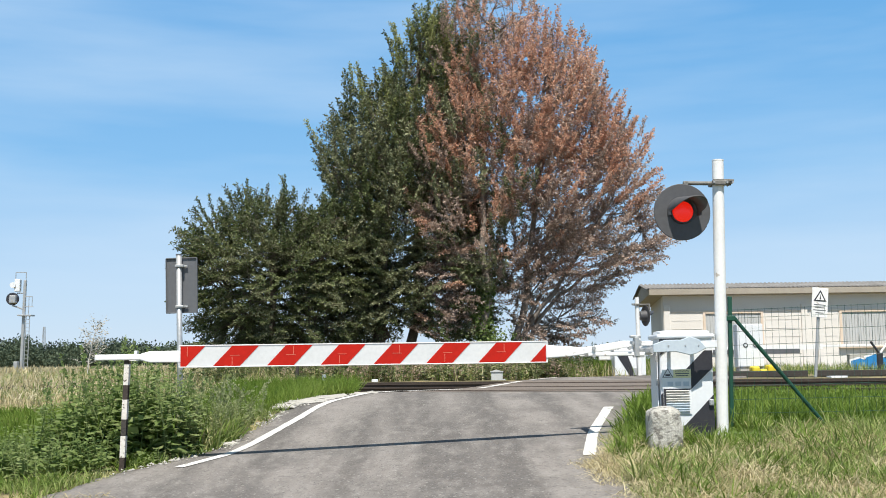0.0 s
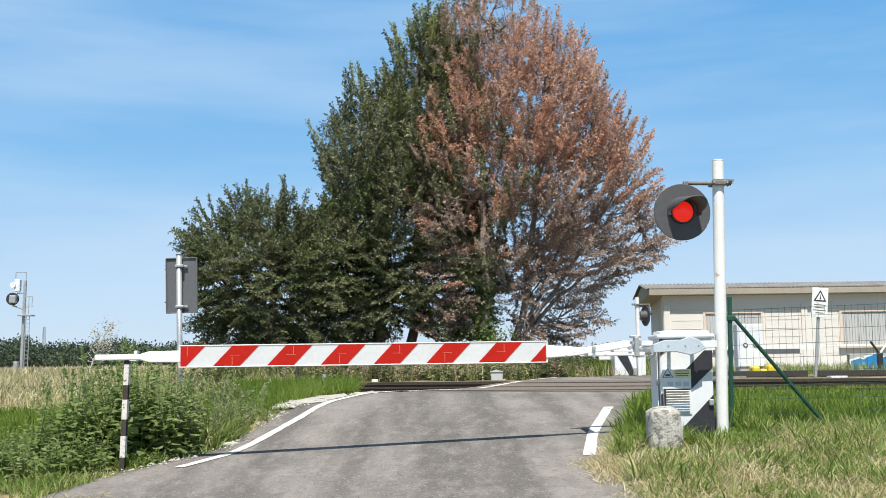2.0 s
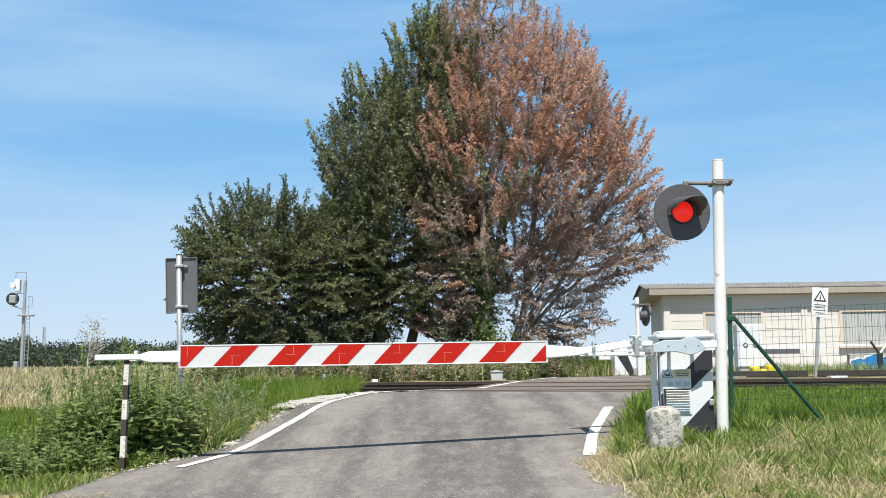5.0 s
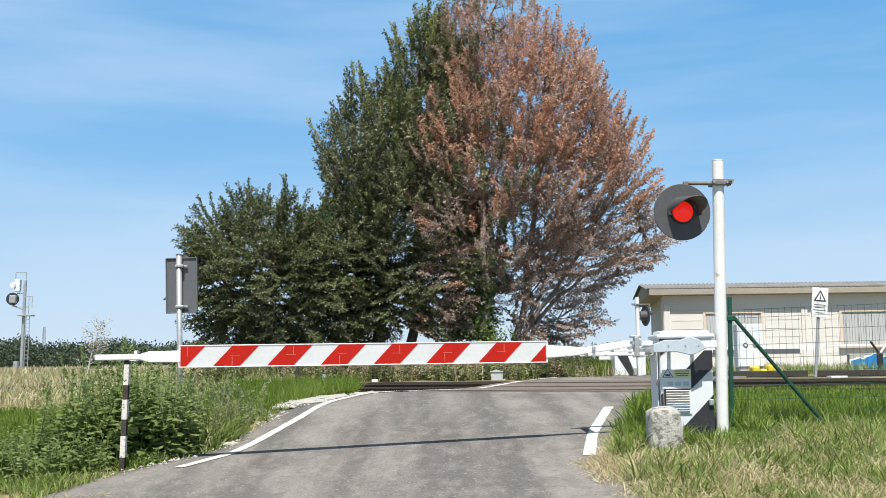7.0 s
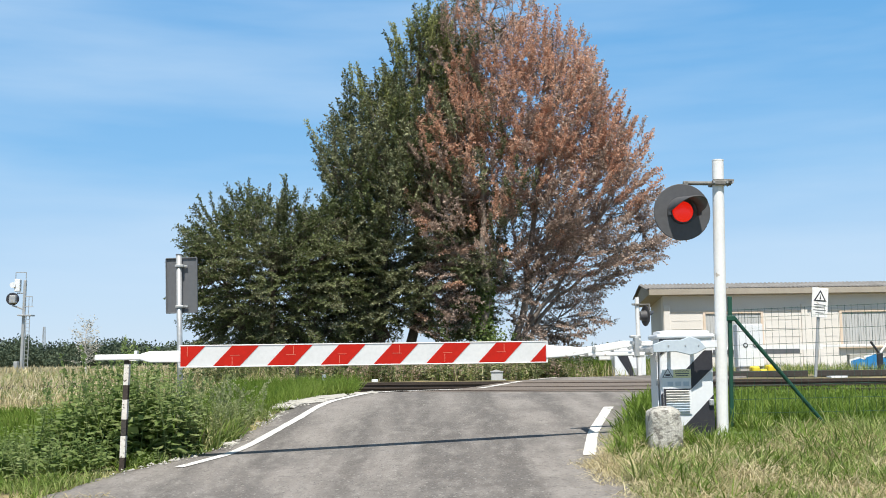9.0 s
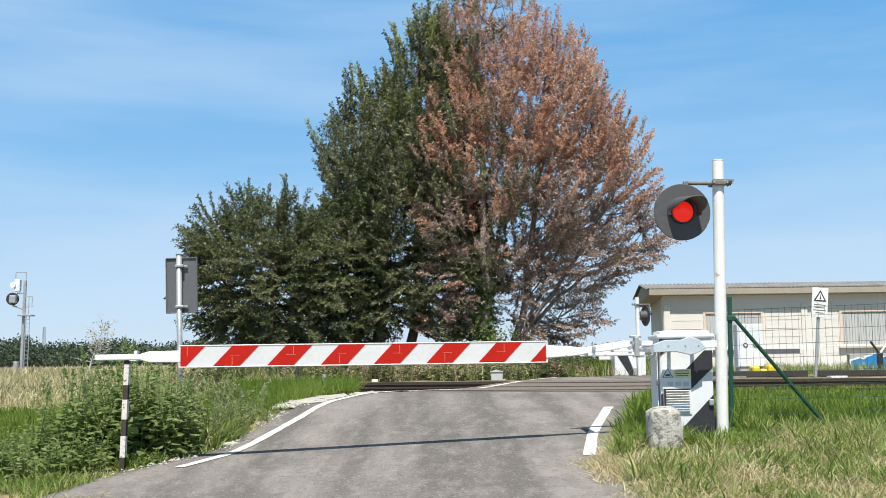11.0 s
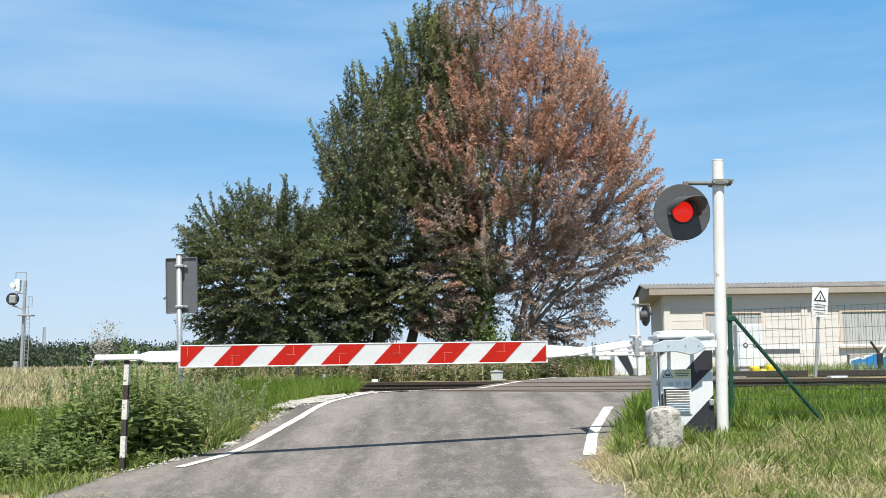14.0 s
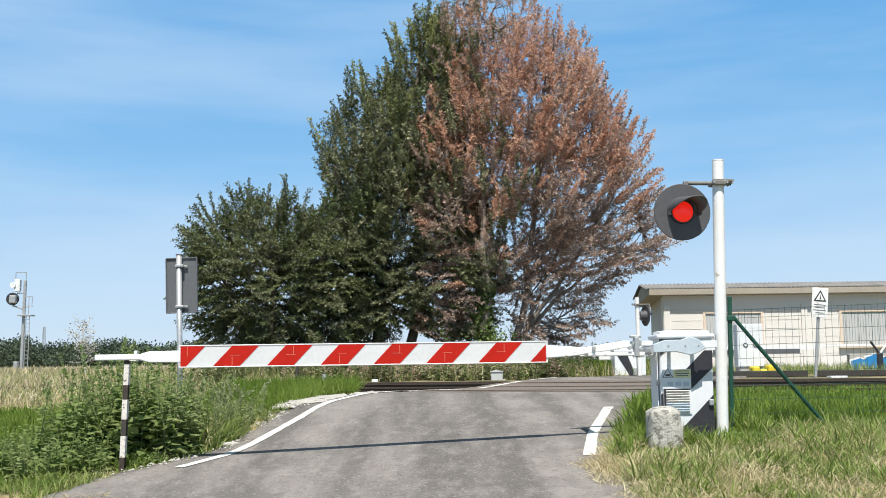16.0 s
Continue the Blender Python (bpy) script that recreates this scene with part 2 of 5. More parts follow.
def mesh_np(name, verts, faces, mat, parent=None, smooth=False):
    """One mesh out of arrays: verts (n, 3), faces (m, k)."""
    me = bpy.data.meshes.new(name)
    k = faces.shape[1]
    me.vertices.add(len(verts))
    me.vertices.foreach_set("co", np.ascontiguousarray(verts, dtype=np.float32).ravel())
    me.loops.add(faces.size)
    me.loops.foreach_set("vertex_index", np.ascontiguousarray(faces, dtype=np.int32).ravel())
    me.polygons.add(len(faces))
    me.polygons.foreach_set("loop_start", np.arange(0, faces.size, k, dtype=np.int32))
    if smooth:
        me.polygons.foreach_set("use_smooth", np.ones(len(faces), dtype=bool))
    me.update(calc_edges=True)
    me.materials.append(M[mat])
    ob = new(name, me)
    if parent:
        ob.parent = parent
    return ob


def thing(name, m, label, category, group=""):
    ob = new(name)
    ob.empty_display_size = 0.2
    ob.matrix_basis = m
    return tagged(ob, label, category, group)


def box(size, at=(0, 0, 0), bevel=0.0, rot=None, bm=None):
    """A box centred at a point, with rounded edges; adds to bm where one is given."""
    b = bmesh.new()
    bmesh.ops.create_cube(b, size=1.0)
    bmesh.ops.scale(b, vec=size, verts=b.verts)
    if bevel:
        bmesh.ops.bevel(b, geom=b.edges[:], offset=bevel, segments=2, affect="EDGES", profile=0.5)
    if rot:
        bmesh.ops.transform(b, matrix=rot.to_4x4(), verts=b.verts)
    bmesh.ops.translate(b, vec=at, verts=b.verts)
    return join(bm, b)


def join(bm, b):
    if bm is None:
        return b
    me = bpy.data.meshes.new("tmp")
    b.to_mesh(me)
    b.free()
    bm.from_mesh(me)
    bpy.data.meshes.remove(me)
    return bm


def rod(a, b, r1, r2=None, sides=12, bm=None):
    """A tapered rod from a to b."""
    a, b = Vector(a), Vector(b)
    r2 = r1 if r2 is None else r2
    k = bmesh.new()
    d = b - a
    m = Matrix.Translation((a + b) / 2) @ d.to_track_quat("Z", "Y").to_matrix().to_4x4()
    bmesh.ops.create_cone(k, cap_ends=True, segments=sides, radius1=r1, radius2=r2, depth=d.length, matrix=m)
    return join(bm, k)


def prism(outline, depth, axis="Y", at=(0, 0, 0), bm=None):
    """A flat outline (x, z) given depth along y."""
    b = bmesh.new()
    front = [b.verts.new((x, -depth / 2, z)) for x, z in outline]
    back = [b.verts.new((x, depth / 2, z)) for x, z in outline]
    b.faces.new(front)
    b.faces.new(back[::-1])
    n = len(outline)
    for i in range(n):
        b.faces.new((front[i], back[i], back[(i + 1) % n], front[(i + 1) % n]))
    bmesh.ops.recalc_face_normals(b, faces=b.faces)
    bmesh.ops.translate(b, vec=at, verts=b.verts)
    return join(bm, b)


def tube(points, radii, sides=6):
    """Arrays of a bent, tapered tube along points."""
    pts = np.asarray(points, float)
    t = np.gradient(pts, axis=0)
    t /= np.linalg.norm(t, axis=1)[:, None] + 1e-9
    ref = np.where(np.abs(t[:, 2:3]) > 0.9, np.array([[1.0, 0, 0]]), np.array([[0, 0, 1.0]]))
    u = np.cross(t, ref)
    u /= np.linalg.norm(u, axis=1)[:, None] + 1e-9
    v = np.cross(t, u)
    an = np.linspace(0, 2 * np.pi, sides, endpoint=False)
    ring = np.cos(an)[None, :, None] * u[:, None] + np.sin(an)[None, :, None] * v[:, None]
    vs = (pts[:, None] + ring * np.asarray(radii)[:, None, None]).reshape(-1, 3)
    i, j = np.meshgrid(np.arange(len(pts) - 1), np.arange(sides), indexing="ij")
    a, b = i * sides + j, i * sides + (j + 1) % sides
    f = np.stack([a, b, b + sides, a + sides], -1).reshape(-1, 4)
    return vs, f


def gather(pieces):
    vs, fs, n = [], [], 0
    for v, f in pieces:
        vs.append(v)
        fs.append(f + n)
        n += len(v)
    return np.concatenate(vs), np.concatenate(fs)


# ---- the lie of the land ----
def height(x, y):
    """The ground: a ramp up to the level crossing, leaning a little to one side."""
    x, y = np.asarray(x, float), np.asarray(y, float)
    z = np.interp(y, [0, 4.1, 7.5, 11.5, 14.0, 16.0, 17.1, 18.1, 22.0], [-0.98, -0.90, -0.745, -0.48, -0.275, -0.12, -0.065, -0.045, 0.0])
    lean = 0.033 * (np.clip(x, -4.5, 2.2) + 0.5) * np.clip((17.6 - y) / 4.0, 0, 1)
    return z + lean


def left_edge(y):
    return np.interp(y, [0, 8.7, 9.4, 10.05, 10.6, 11.03, 11.4, 12.0, 15.0, 16.3, 17.3, 17.7, 18.4, 21.9, 26.5, 27.3, 28, 33, 42, 55], [-3.9, -3.52, -3.44, -3.30, -3.17, -2.92, -2.72, -2.40, -2.16, -1.75, -1.15, -0.3, 0.4, 1.4, 2.65, 4.3, 6.0, 8.4, 13, 28])


def right_edge(y):
    return np.interp(y, [0, 8.3, 9.1, 9.9, 10.4, 11.9, 13.75, 15.7, 18, 22, 28, 33, 42, 55], [1.55, 1.38, 1.36, 1.38, 1.56, 1.82, 2.26, 2.7, 3.6, 5.6, 8.2, 10.8, 17, 36])


def on_road(x, y, margin=0.0):
    return (x > left_edge(y) - margin) & (x < right_edge(y) + margin)


def rail_y(x, far=0.0):
    return 17.6 - 0.28 * np.asarray(x, float) + far


rng = np.random.default_rng(7)


def build_ground():
    near = np.arange(-14, 16.01, 0.25)
    grow = np.cumsum(0.4 * 1.28 ** np.arange(30))
    xs = np.concatenate([-14 - grow[::-1], near, 16 + grow])
    ny = np.arange(-2, 34.01, 0.2)
    ys = np.concatenate([-2 - grow[::-1], ny, 34 + grow])
    gx, gy = np.meshgrid(xs, ys, indexing="ij")
    z = height(gx, gy) - 0.03
    rough = np.array([noise.noise(Vector((a * 0.9, b * 0.9, 0))) for a, b in zip(gx.ravel(), gy.ravel())]).reshape(gx.shape)
    far = np.clip(1 - (np.abs(gx) + np.abs(gy)) / 200, 0, 1)
    off = ~on_road(gx, gy, 0.25)
    z = z + rough * 0.05 * far * off - 0.05 * on_road(gx, gy, -0.3)
    track = (np.abs(gy - rail_y(gx) - 2.6) < 3.4) & ~on_road(gx, gy, 0.2)
    z = np.where(track, -0.14 + rough * 0.02, z)
    a = (np.arange(len(xs) - 1)[:, None] * len(ys) + np.arange(len(ys) - 1)[None, :])
    f = np.stack([a, a + len(ys), a + len(ys) + 1, a + 1], -1).reshape(-1, 4)
    ob = mesh_np("ground", np.stack([gx, gy, z], -1).reshape(-1, 3), f, "soil", smooth=True)
    return tagged(ob, "uneven earth bank and flat fields beside the road", "ground", kind="structure")


def build_road():
    ys = np.concatenate([np.arange(-4, 20, 0.18), np.arange(20, 56, 0.5)])
    ts = np.linspace(0, 1, 25)
    y = np.repeat(ys[:, None], 25, 1)
    wob = 0.03 * np.sin(ys * 7.1) + 0.025 * np.sin(ys * 17.3 + 1)
    x = left_edge(ys)[:, None] - 0.10 + wob[:, None] + (right_edge(ys) - left_edge(ys) + 0.2)[:, None] * ts
    z = height(x, y) + 0.004
    a = np.arange(len(ys) - 1)[:, None] * 25 + np.arange(24)[None, :]
    f = np.stack([a, a + 1, a + 26, a + 25], -1).reshape(-1, 4)
    top = np.stack([x, y, z], -1).reshape(-1, 3)
    # edges turned down, so that the surface has thickness
    n = len(top)
    rim_l, rim_r = top.reshape(-1, 25, 3)[:, 0].copy(), top.reshape(-1, 25, 3)[:, -1].copy()
    rim_l[:, 2] -= 0.09
    rim_r[:, 2] -= 0.09
    k = np.arange(len(ys) - 1)
    fl = np.stack([n + k, k * 25, (k + 1) * 25, n + k + 1], -1)
    fr = np.stack([k * 25 + 24, n + len(ys) + k, n + len(ys) + k + 1, (k + 1) * 25 + 24], -1)
    ob = mesh_np("road", np.concatenate([top, rim_l, rim_r]), np.concatenate([f, fl, fr]), "asphalt", smooth=True)
    return tagged(ob, "worn grey asphalt lane ramping up to the rails", "road", kind="structure")


def paint_line(points, width, name="edge_line"):
    """A painted stripe that lies on the road along points (x, y)."""
    pts = np.array(points, float)
    s = np.concatenate([[0], np.cumsum(np.linalg.norm(np.diff(pts, axis=0), axis=1))])
    q = np.linspace(0, s[-1], max(4, int(s[-1] / 0.1)))
    p = np.stack([np.interp(q, s, pts[:, 0]), np.interp(q, s, pts[:, 1])], -1)
    ker = np.ones(5) / 5
    inner = np.stack([np.convolve(np.pad(p[:, i], 2, mode="edge"), ker, "valid") for i in (0, 1)], -1)
    inner[0], inner[-1] = p[0], p[-1]
    t = np.gradient(inner, axis=0)
    t /= np.linalg.norm(t, axis=1)[:, None]
    nrm = np.stack([t[:, 1], -t[:, 0]], -1)
    w = width / 2 * (1 + 0.04 * np.sin(q * 4.0) + 0.03 * np.sin(q * 11.0))[:, None]
    l_, r_ = inner - nrm * w, inner + nrm * w
    rows = []
    for e in (l_, r_):
        rows.append(np.stack([e[:, 0], e[:, 1], height(e[:, 0], e[:, 1]) + 0.011], -1))
    n = len(q)
    k = np.arange(n - 1)
    f = np.stack([k, n + k, n + k + 1, k + 1], -1)
    ob = mesh_np(name, np.concatenate(rows), f, "line")
    return tagged(ob, "worn white painted line along the asphalt edge", "road marking", kind="structure")


build_ground()
build_road()
paint_line([(-2.66, 10.86), (-2.5, 11.2), (-2.29, 11.65), (-2.17, 12.3), (-2.03, 13.5), (-1.92, 14.3), (-1.82, 15.3), (-1.72, 15.84), (-1.45, 16.6), (-1.25, 17.2), (-0.83, 17.75), (-0.25, 17.95), (0.3, 18.1)], 0.115)
paint_line([(0.6, 18.43), (1.52, 21.92)], 0.12)
paint_line([(1.89, 23.67), (2.75, 26.5)], 0.12)
paint_line([(1.37, 10.4), (1.58, 11.72), (1.71, 12.32), (1.89, 13.07), (2.12, 14.04)], 0.12)


def crossing_deck():
    """The darker strip of asphalt in which the rails lie."""
    us = np.linspace(-0.35, 5.5, 14)
    ts = np.linspace(0, 1, 16)
    v = []
    for u in us:
        for k in ts:
            y = 17.4 + u
            for _ in range(4):
                x = float(left_edge(y)) - 0.1 + (float(right_edge(y)) - float(left_edge(y)) + 0.2) * k
                y = float(rail_y(x)) + u
            v.append((x, y, float(height(x, y)) + 0.009))
    a = np.arange(13)[:, None] * 16 + np.arange(15)[None, :]
    f = np.stack([a, a + 1, a + 17, a + 16], -1).reshape(-1, 4)
    tagged(mesh_np("crossing_deck", np.array(v), f, "asphalt_dark"), "dark brownish asphalt deck between the rails", "road", kind="structure")


crossing_deck()


# ---- the rails ----
def build_rail(far, x0, x1, name, lift):
    prof = [(-0.07, -0.16), (-0.07, -0.145), (-0.012, -0.12), (-0.012, -0.035), (-0.036, -0.025), (-0.036, 0.0), (0.036, 0.0), (0.036, -0.025), (0.012, -0.035), (0.012, -0.12), (0.07, -0.145), (0.07, -0.16)]
    b = bmesh.new()
    ends = []
    for x in (x0, x1):
        ends.append([b.verts.new((x, float(rail_y(x, far)) + u, lift + v)) for u, v in prof])
    for i in range(len(prof)):
        j = (i + 1) % len(prof)
        b.faces.new((ends[0][i], ends[1][i], ends[1][j], ends[0][j]))
    b.faces.new(ends[0])
    b.faces.new(ends[1][::-1])
    bmesh.ops.recalc_face_normals(b, faces=b.faces)
    ob = part(name, b, "rust")
    return tagged(ob, "rusty brown steel rail with a worn head", "rail", "rails of the crossing")


for offset in (0.0, 1.56, 3.6, 5.16):
    build_rail(offset, -70, 70, "rail", 0.006 - 0.045 * max(0.0, 1 - offset / 3.6))

# ---- near barrier ----
def barrier():
    b = thing("level_crossing_barrier", pose(2.508, 11.59, -0.359) @ Matrix.Scale(0.974, 4), "closed barrier with red and white boom and white striped cabinet", "barrier")
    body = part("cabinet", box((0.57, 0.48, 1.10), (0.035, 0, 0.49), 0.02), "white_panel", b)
    lid = box((0.63, 0.54, 0.05), (0.035, 0, 1.04), 0.02)
    box((0.54, 0.44, 0.06), (0.035, 0, 1.075), 0.028, bm=lid)
    part("lid", lid, "white_panel", b, "rounded white sheet-metal lid")
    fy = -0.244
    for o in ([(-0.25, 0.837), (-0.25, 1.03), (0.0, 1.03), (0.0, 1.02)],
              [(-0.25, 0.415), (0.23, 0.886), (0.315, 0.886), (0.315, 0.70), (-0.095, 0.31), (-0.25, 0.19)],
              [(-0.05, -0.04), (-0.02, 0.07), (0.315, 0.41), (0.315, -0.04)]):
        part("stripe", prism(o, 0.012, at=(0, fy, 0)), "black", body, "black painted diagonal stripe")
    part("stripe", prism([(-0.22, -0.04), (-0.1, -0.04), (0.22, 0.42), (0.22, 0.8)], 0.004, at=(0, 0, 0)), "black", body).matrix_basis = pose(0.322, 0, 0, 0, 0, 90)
    # side door with hinges on the flank
    door = part("side_door", box((0.012, 0.36, 0.84), (-0.268, 0, 0.47), 0.004), "white_panel", body)
    for z in (0.22, 0.55, 0.8):
        part("hinge", rod((-0.28, -0.19, z - 0.035), (-0.28, -0.19, z + 0.035), 0.012), "galv", door)
    # ventilation grille
    grille = part("grille", box((0.30, 0.006, 0.27), (-0.075, fy - 0.008, 0.345), 0.002), "white_panel", b, "slotted ventilation grille crossed by a black stripe")
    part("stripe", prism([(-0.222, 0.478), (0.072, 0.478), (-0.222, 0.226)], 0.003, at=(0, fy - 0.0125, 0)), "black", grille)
    for k in range(9):
        part("slat", box((0.25, 0.014, 0.017), (-0.075, fy - 0.017, 0.236 + k * 0.027), 0.0, Euler((radians(28), 0, 0)).to_matrix()), "pale_blue" if k < 4 else "plaster_grey_and_shade", grille)
    # warning plate
    plate = part("warning_plate", box((0.31, 0.005, 0.21), (-0.08, fy - 0.012, 0.585), 0.0015), "white_panel", b, "white warning plate with yellow text field")
    part("text_field", box((0.19, 0.003, 0.09), (-0.02, fy - 0.017, 0.64)), "label_yellow", plate, "pale yellow field")
    cu = bpy.data.curves.new("warning_text", "FONT")
    cu.body, cu.size, cu.align_x, cu.extrude = "ATTENZIONE", 0.024, "CENTER", 0.0008
    cu.materials.append(M["sign_back"])
    word = new("warning_text", cu)
    word.parent, word.matrix_basis = plate, pose(-0.02, fy - 0.0195, 0.66, 90, 0, 0)
    for k, w in enumerate((0.15, 0.13)):
        part("text_bar", box((w, 0.002, 0.011), (-0.02, fy - 0.0195, 0.642 - k * 0.024)), "sign_back", plate)
    tri = prism([(-0.06, 0), (0.06, 0), (0, 0.10)], 0.003, at=(-0.175, fy - 0.016, 0.60))
    part("warning_triangle", tri, "sign_back", plate)
    part("triangle_field", prism([(-0.045, 0.008), (0.045, 0.008), (0, 0.085)], 0.003, at=(-0.175, fy - 0.0185, 0.60)), "white_panel", plate)
    part("text_bar", box((0.05, 0.002, 0.02), (-0.175, fy - 0.021, 0.625)), "black", plate)
    for k in range(3):
        part("text_bar", box((0.06, 0.002, 0.05), (-0.15 + k * 0.085, fy - 0.016, 0.53)), "pale_blue", plate)
    part("padlock", box((0.05, 0.04, 0.07), (0.285, fy - 0.02, 0.33), 0.012), "galv", b)
    # yoke plate and counter strap of the boom, across the cabinet's face
    yoke = prism([(-0.36, 0.955), (-0.235, 1.0), (-0.06, 1.0), (0.03, 1.035), (0.13, 1.0), (0.21, 0.91), (0.10, 0.855), (0.03, 0.837), (-0.125, 0.875), (-0.36, 0.868)], 0.04, at=(0, -0.45, 0))
    bmesh.ops.bevel(yoke, geom=yoke.edges[:], offset=0.006, segments=1, affect="EDGES")
    # the blue-grey carries the plate's shade and dirt in its colour
    part("yoke_plate", yoke, "pale_blue", b, "steel yoke plate, shade and dirt in its blue-grey colour")
    part("strap", box((0.17, 0.02, 0.075), (0.24, -0.43, 0.95), 0.004), "white_panel", b)
    for x in (-0.15, 0.1):
        part("yoke_stay", box((0.04, 0.2, 0.04), (x, -0.34, 0.93), 0.006), "galv", b)
    for x in (-0.2, -0.02, 0.12):
        part("bolt", rod((x, -0.465, 0.94), (x, -0.478, 0.94), 0.008, sides=6), "galv", b)
    part("pivot", rod((-0.36, -0.46, 0.89), (-0.36, 0.3, 0.89), 0.035), "galv", b)
    # the boom
    hinge = Matrix.Translation((-3.435, -0.40, 0.89)) @ pose(0.022, 0, 0.005, 0, 0.0, 5.0)
    boom = part("boom_panel", box((3.90, 0.028, 0.218), (0, 0, 0), 0.006), "boom_white", b, "long white panel of the boom")
    boom.matrix_basis = hinge
    rim = box((3.92, 0.05, 0.012), (0, 0.004, 0.112), 0.004)
    box((3.92, 0.05, 0.012), (0, 0.004, -0.112), 0.004, bm=rim)
    for x in (-1.955, 1.955):
        box((0.012, 0.05, 0.224), (x, 0.004, 0), 0.004, bm=rim)
    part("panel_rim", rim, "white", boom)
    h, slant, wide, step = 0.106, 0.2, 0.28, 0.562
    x = -1.94 + 0.335 - step
    while x < 1.92:
        o = [(x, -h), (x + wide, -h), (x + wide + slant, h), (x + slant, h)]
        cl = []
        for lim, sgn in ((-1.94, 1), (1.94, -1)):
            src, cl = (o if lim < 0 else cl), []
            for i, p in enumerate(src):
                q = src[(i + 1) % len(src)]
                if sgn * (p[0] - lim) >= 0:
                    cl.append(p)
                if (p[0] - lim) * (q[0] - lim) < 0:
                    f = (lim - p[0]) / (q[0] - p[0])
                    cl.append((lim, p[1] + f * (q[1] - p[1])))
        if len(cl) > 2:
            part("red_stripe", prism(cl, 0.008, at=(0, -0.0145, 0)), "red", boom, "red reflective stripe")
        x += step
    # sheet joints scored on the panel
    for k in range(6):
        c = -1.365 + 0.562 * k
        up = 1 if k % 2 else -1
        part("sheet_joint", box((0.005, 0.003, 0.085), (c + 0.04 * up, -0.0195, 0.05 * up)), "joint", boom)
        part("sheet_joint", box((0.10, 0.003, 0.004), (c + 0.01 * up, -0.0195, 0.006)), "joint", boom)
    part("sheet_joint", box((0.005, 0.003, 0.1), (-1.87, -0.0195, 0.05)), "joint", boom)
    tip = prism([(-1.94, 0.062), (-2.26, 0.06), (-2.36, 0.03), (-2.82, 0.03), (-2.82, -0.03), (-2.36, -0.03), (-2.26, -0.058), (-1.94, -0.062)], 0.05)
    bmesh.ops.bevel(tip, geom=tip.edges[:], offset=0.008, segments=1, affect="EDGES")
    part("boom_tip", tip, "white", boom, "narrow white end of the boom with chipped paint")
    arm = prism([(1.94, 0.07), (2.2, 0.055), (2.42, 0.03), (2.42, -0.03), (2.2, -0.055), (1.94, -0.07)], 0.06)
    bmesh.ops.bevel(arm, geom=arm.edges[:], offset=0.008, segments=1, affect="EDGES")
    part("boom_arm", arm, "white", boom)
    for y0, up in ((-0.02, 0.0), (0.42, 0.01)):
        o = [(2.35, 0.03), (2.55, 0.05), (2.9, 0.105), (3.12, 0.10), (3.12, 0.05), (2.9, 0.045), (2.6, 0.0), (2.35, -0.03)]
        pl = prism(o, 0.03, at=(0, y0, up))
        bmesh.ops.bevel(pl, geom=pl.edges[:], offset=0.006, segments=1, affect="EDGES")
        part("yoke_arm", pl, "white", boom)
        part("yoke_rod", box((0.72, 0.03, 0.04), (2.76, y0, -0.035), 0.008), "white", boom)
    part("yoke_bridge", box((0.09, 0.46, 0.07), (2.5, 0.2, 0.0), 0.01), "white", boom)
    for x, z in ((2.46, 0.03), (2.46, -0.05), (2.86, 0.03), (2.93, -0.03), (2.97, 0.09), (2.9, 0.08)):
        part("bolt", rod((x, -0.06, z), (x, 0.0, z), 0.022, sides=6), "galv", boom)
    clamp = box((0.05, 0.1, 0.22), (2.93, -0.04, 0.04), 0.01)
    box((0.12, 0.05, 0.03), (2.92, -0.05, 0.15), 0.006, bm=clamp)
    box((0.12, 0.05, 0.03), (2.95, -0.05, -0.06), 0.006, bm=clamp)
    part("clamp", clamp, "galv", boom, "bolted grey steel clamp")
    return b


def rest_post():
    p = thing("boom_rest_post", pose(-3.275, 11.03, -0.548, 0.0, 1.8, 6) @ Matrix.Scale(0.974, 4), "black and white banded steel post holding the boom end", "post")
    spans = [(-0.15, 0.054, "rust"), (0.054, 0.274, "worn_white"), (0.274, 0.445, "dark_wood"), (0.445, 0.65, "worn_white"), (0.65, 0.80, "rust"), (0.80, 1.02, "worn_white"), (1.02, 1.10, "rust")]
    for a, c, m in spans:
        k = box((0.052, 0.012, c - a), (0, -0.035, (a + c) / 2), 0.002)
        box((0.012, 0.07, c - a), (0.0, 0, (a + c) / 2), 0.002, bm=k)
        box((0.058, 0.012, c - a), (0, 0.035, (a + c) / 2), 0.002, bm=k)
        part("band", k, m, p)
    fork = box((0.03, 0.11, 0.05), (0.065, 0.13, 1.135), 0.004)
    box((0.13, 0.16, 0.02), (0.02, 0.10, 1.06), 0.004, bm=fork)
    part("fork", fork, "white", p)
    return p


